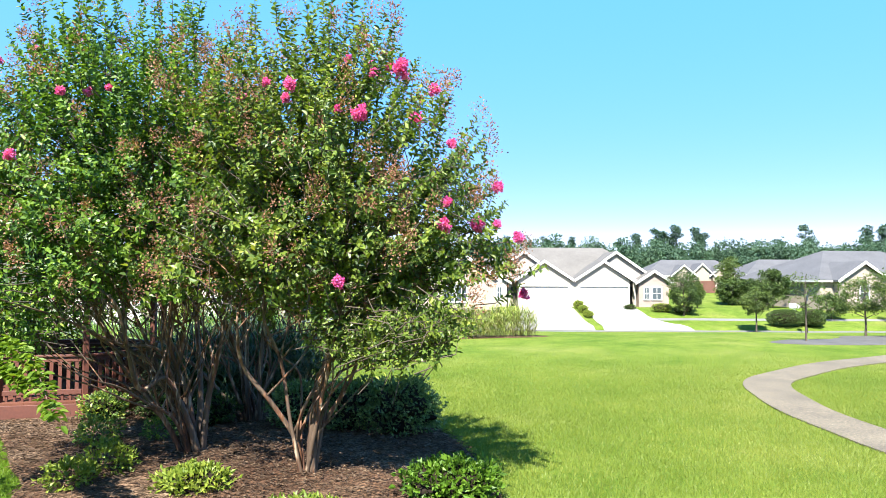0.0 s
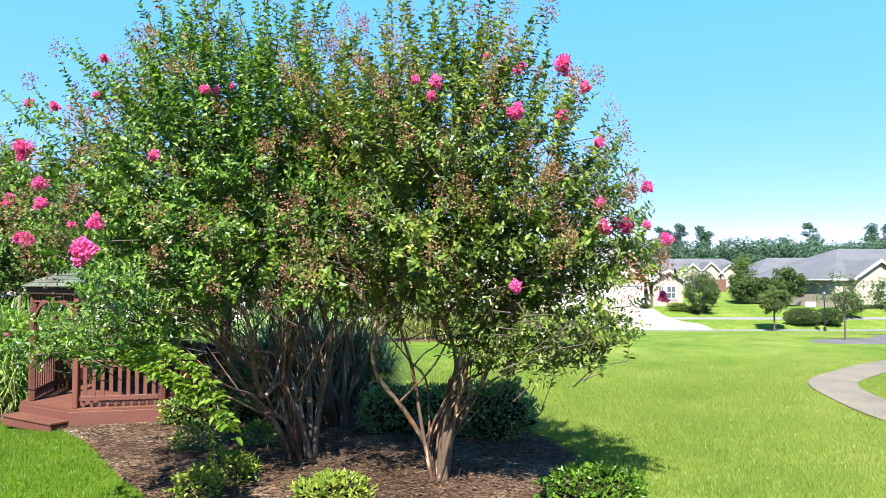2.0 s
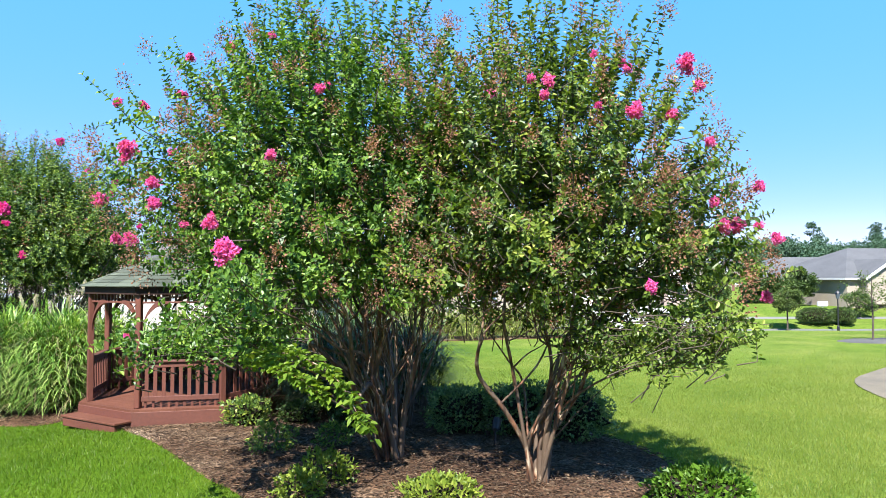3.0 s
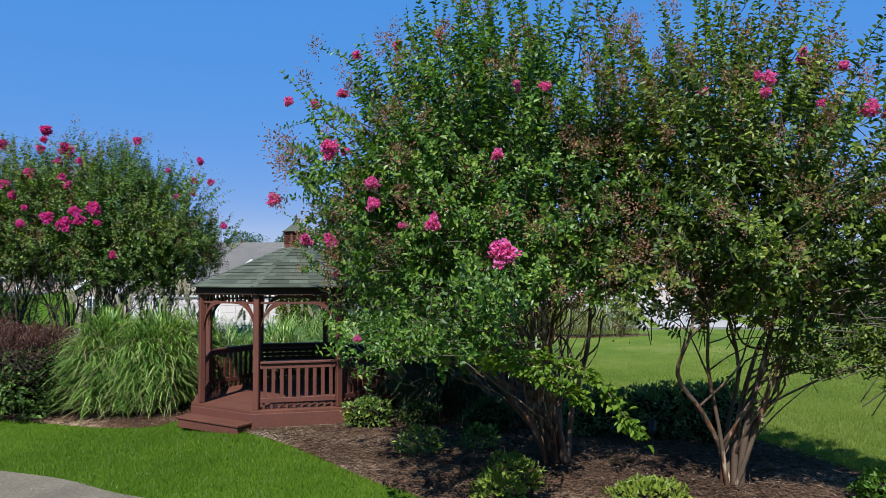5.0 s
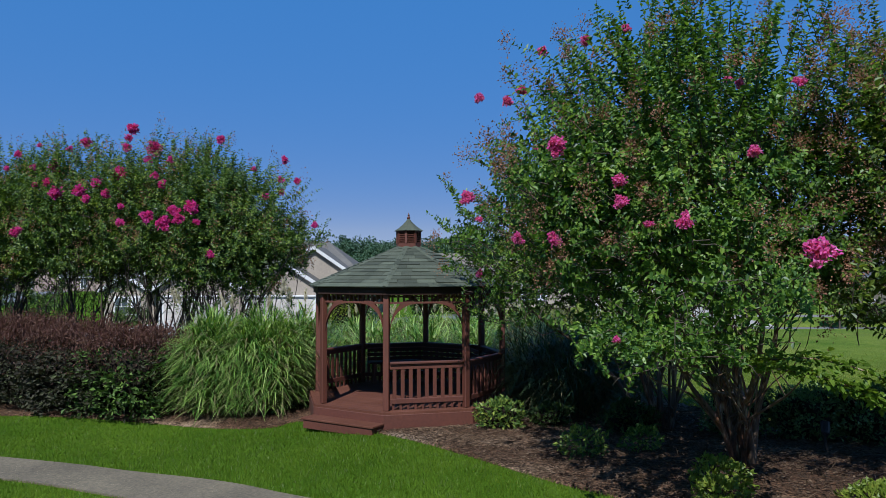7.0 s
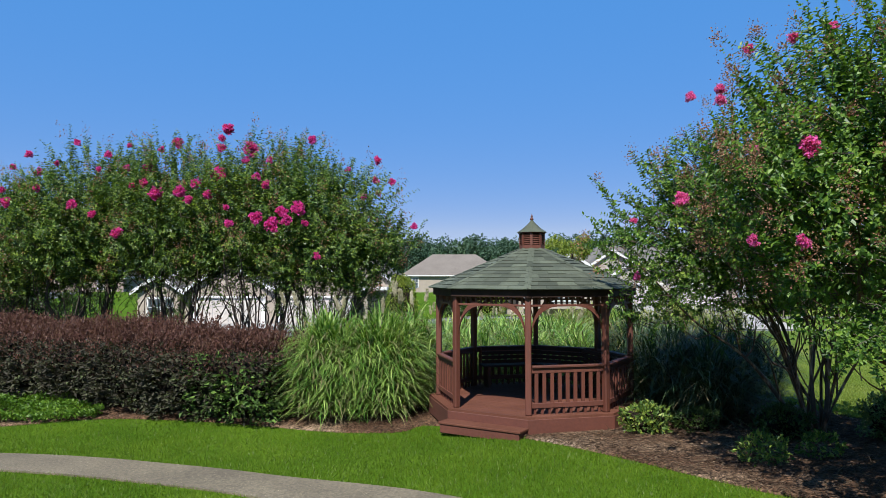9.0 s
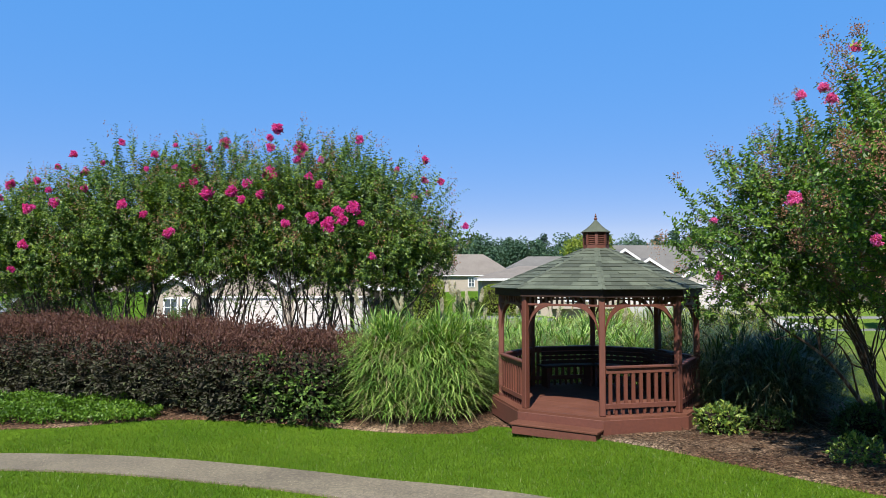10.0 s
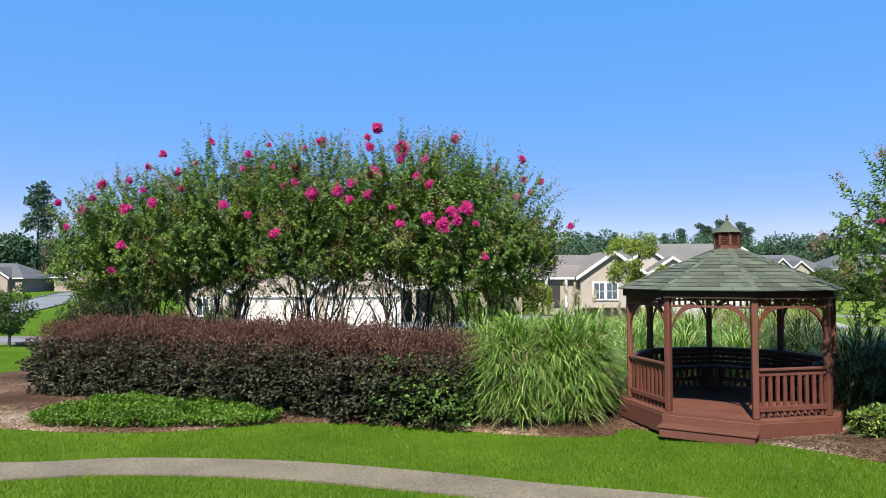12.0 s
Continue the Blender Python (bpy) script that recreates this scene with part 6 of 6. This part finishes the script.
def pine(x, y, h, seed, crown=0.45, w=0.17, z=0.0):
    """A tall pine: bare trunk and flat layered clumps of needles."""
    r = np.random.default_rng(seed)
    t = thing("pine_tree", (x, y, z), "tall dark pine rising above the woods", "tree", "tall pines")
    lines = [[(0, 0, -0.5, h * 0.013), (0.1, 0, h * 0.5, h * 0.010), (0, 0.1, h, 0.03)]]
    P, V = [], []
    for k in range(15):
        f = crown + (1 - crown) * (k + r.random() * 0.8) / 15
        a = r.uniform(0, 6.28)
        reach = h * w * (1.15 - 0.75 * (f - crown) / (1 - crown)) * r.uniform(0.45, 1.1)
        e = np.array([math.cos(a) * reach, math.sin(a) * reach, h * f + reach * 0.2])
        lines.append([(0, 0, h * f - 0.4, h * 0.004), (*e, 0.03)])
        m = 130
        v = unit(r.normal(size=(m, 3)))
        P.append(e * [0.75, 0.75, 1] + v * (r.random((m, 1)) ** 0.5) * h * w * [0.42, 0.42, 0.20])
        V.append(v)
    P, V = np.concatenate(P), np.concatenate(V)
    ln = h * 0.035 * r.uniform(0.6, 1.3, len(P))
    link("trunk", tubes("trunk", lines, 6), BARK_FAR, t)
    link("crown", leaf_mesh("crown", P, V + r.normal(scale=0.4, size=P.shape), V + [0, 0, 1], ln, ln * 0.5, False), WOODS, t)


for k, (x, y, h, c) in enumerate([(149.6, 292, 24.5, 0.25), (68, 250, 18, 0.5), (75, 250, 19.5, 0.45), (79, 254, 19, 0.5), (83, 252, 21, 0.5), (90, 250, 20, 0.5), (93, 254, 18.5, 0.45), (150, 250, 21, 0.4), (159, 256, 21.5, 0.4), (176, 268, 20, 0.5), (62, 250, 16, 0.5), (36, 250, 16.5, 0.5), (120, 252, 16, 0.4), (22, 250, 16.5, 0.5), (-3, 250, 15.5, 0.5), (-20, 250, 16, 0.5), (10, 250, 15.5, 0.5), (-100.3, 150, 21.5, 0.55), (-110, 170, 15, 0.3), (47, 262, 17, 0.5), (-43, 246, 16, 0.4)]):
    pine(x, y, h, 200 + k, c)
for k, (x, y, h, w) in enumerate([(-104, 145, 12, 5.5), (-92, 150, 10, 5), (-118, 150, 13, 6), (-82, 160, 11, 6)]):
    small_tree("broadleaf_tree", x, y, h, w, 2.0, "dark green broadleaf tree far across the street", WOODS, 4500, 0.8, 300 + k, 0.25)


def water_tower(x, y):
    t = thing("water_tower", (x, y, 0), "white water tower far beyond the houses", "water tower")
    part("tank", lathe([(0.8, 13.5), (2.6, 14.6), (3.0, 15.8), (2.6, 17.0), (1.2, 17.8), (0.1, 18.1)], 16), TRIM, t)
    part("stand_pipe", lathe([(0.7, 0), (0.7, 13.6)], 10), TRIM, t)
    for k in range(5):
        a = 2 * math.pi * k / 5
        link("leg", tubes("leg", [[(4.0 * math.cos(a), 4.0 * math.sin(a), 0, 0.2), (2.6 * math.cos(a), 2.6 * math.sin(a), 15, 0.2)]], 6), TRIM, t)


water_tower(-81.0, 400.0)


# ---- turf, straw and litter close to the walk ----
def turf(name, mat, label, stretches, seed):
    r = np.random.default_rng(seed)
    t = thing(name, (0, 0, 0), label, "grass", kind="stuff")
    P = []
    for x0, x1, y0, y1, n in stretches:
        x, y = r.uniform(x0, x1, n), r.uniform(y0, y1, n)
        k = (r.random(n) > sstep((y - 11) / (y1 - 11 + 0.01)) * 0.98) & (r.random(n) < sstep((y - y0) / 2.0))
        P.append(np.stack([x[k], y[k]], 1))
    x, y = np.concatenate(P).T
    k = ~inside(BED, x, y) & ~near_path(x, y, -0.02) & (np.hypot(x - GC.x, y - GC.y) > 2.0)
    x, y = x[k], y[k]
    n = len(x)
    az, tl = r.uniform(0, 6.28, n), r.uniform(0.1, 0.8, n)
    L = r.uniform(0.03, 0.075, n)
    base = np.stack([x, y, ground_z(x, y) - 0.005], 1)
    d = np.stack([np.cos(az) * np.sin(tl), np.sin(az) * np.sin(tl), np.cos(tl)], 1)
    s = unit(np.cross(d, r.normal(size=(n, 3)))) * 0.0045
    V = np.stack([base - s, base + s, base + d * L[:, None]], 1).reshape(-1, 3)
    link("blades", mesh_np("blades", V, np.arange(3 * n).reshape(-1, 3)), mat, t)


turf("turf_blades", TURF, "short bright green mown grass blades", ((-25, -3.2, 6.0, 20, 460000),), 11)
turf("sunny_turf_blades", TURF_SUNLIT, "short mown grass blades coloured a sunlit yellow-green", ((-3.2, 14, 5.4, 26, 720000),), 13)


def litter():
    r = np.random.default_rng(12)
    t = thing("pine_straw", (0, 0, 0), "scattered brown pine straw and bark chips on mulch", "mulch", kind="stuff")
    n = 60000
    x, y = r.uniform(-9, 1.2, n), r.uniform(5.6, 14.5, n)
    x2, y2 = r.uniform(-25, -8, 9000), r.uniform(13.3, 16.5, 9000)
    x, y = np.concatenate([x, x2]), np.concatenate([y, y2])
    k = inside(BED, x, y) & (np.hypot(x - GC.x, y - GC.y) > 2.05)
    x, y = x[k], y[k]
    n = len(x)
    P = np.stack([x, y, ground_z(x, y) + 0.045 + r.uniform(0, 0.02, n)], 1)
    d = r.normal(size=(n, 3)) * [1, 1, 0.15]
    chip = r.random(n) < 0.35
    ln = np.where(chip, r.uniform(0.02, 0.06, n), r.uniform(0.07, 0.17, n))
    link("straw", leaf_mesh("straw", P, d, r.normal(scale=0.3, size=(n, 3)) + [0, 0, 1], ln, np.where(chip, ln * 0.5, 0.006), False, 0.1), LITTER, t)


LITTER = leafy("litter", ((0.0, (0.0286, 0.017, 0.0108)), (0.5, (0.077, 0.048, 0.0288)), (0.85, (0.154, 0.105, 0.0648)), (1.0, (0.275, 0.205, 0.135))), 0.9, 0.05)
litter()
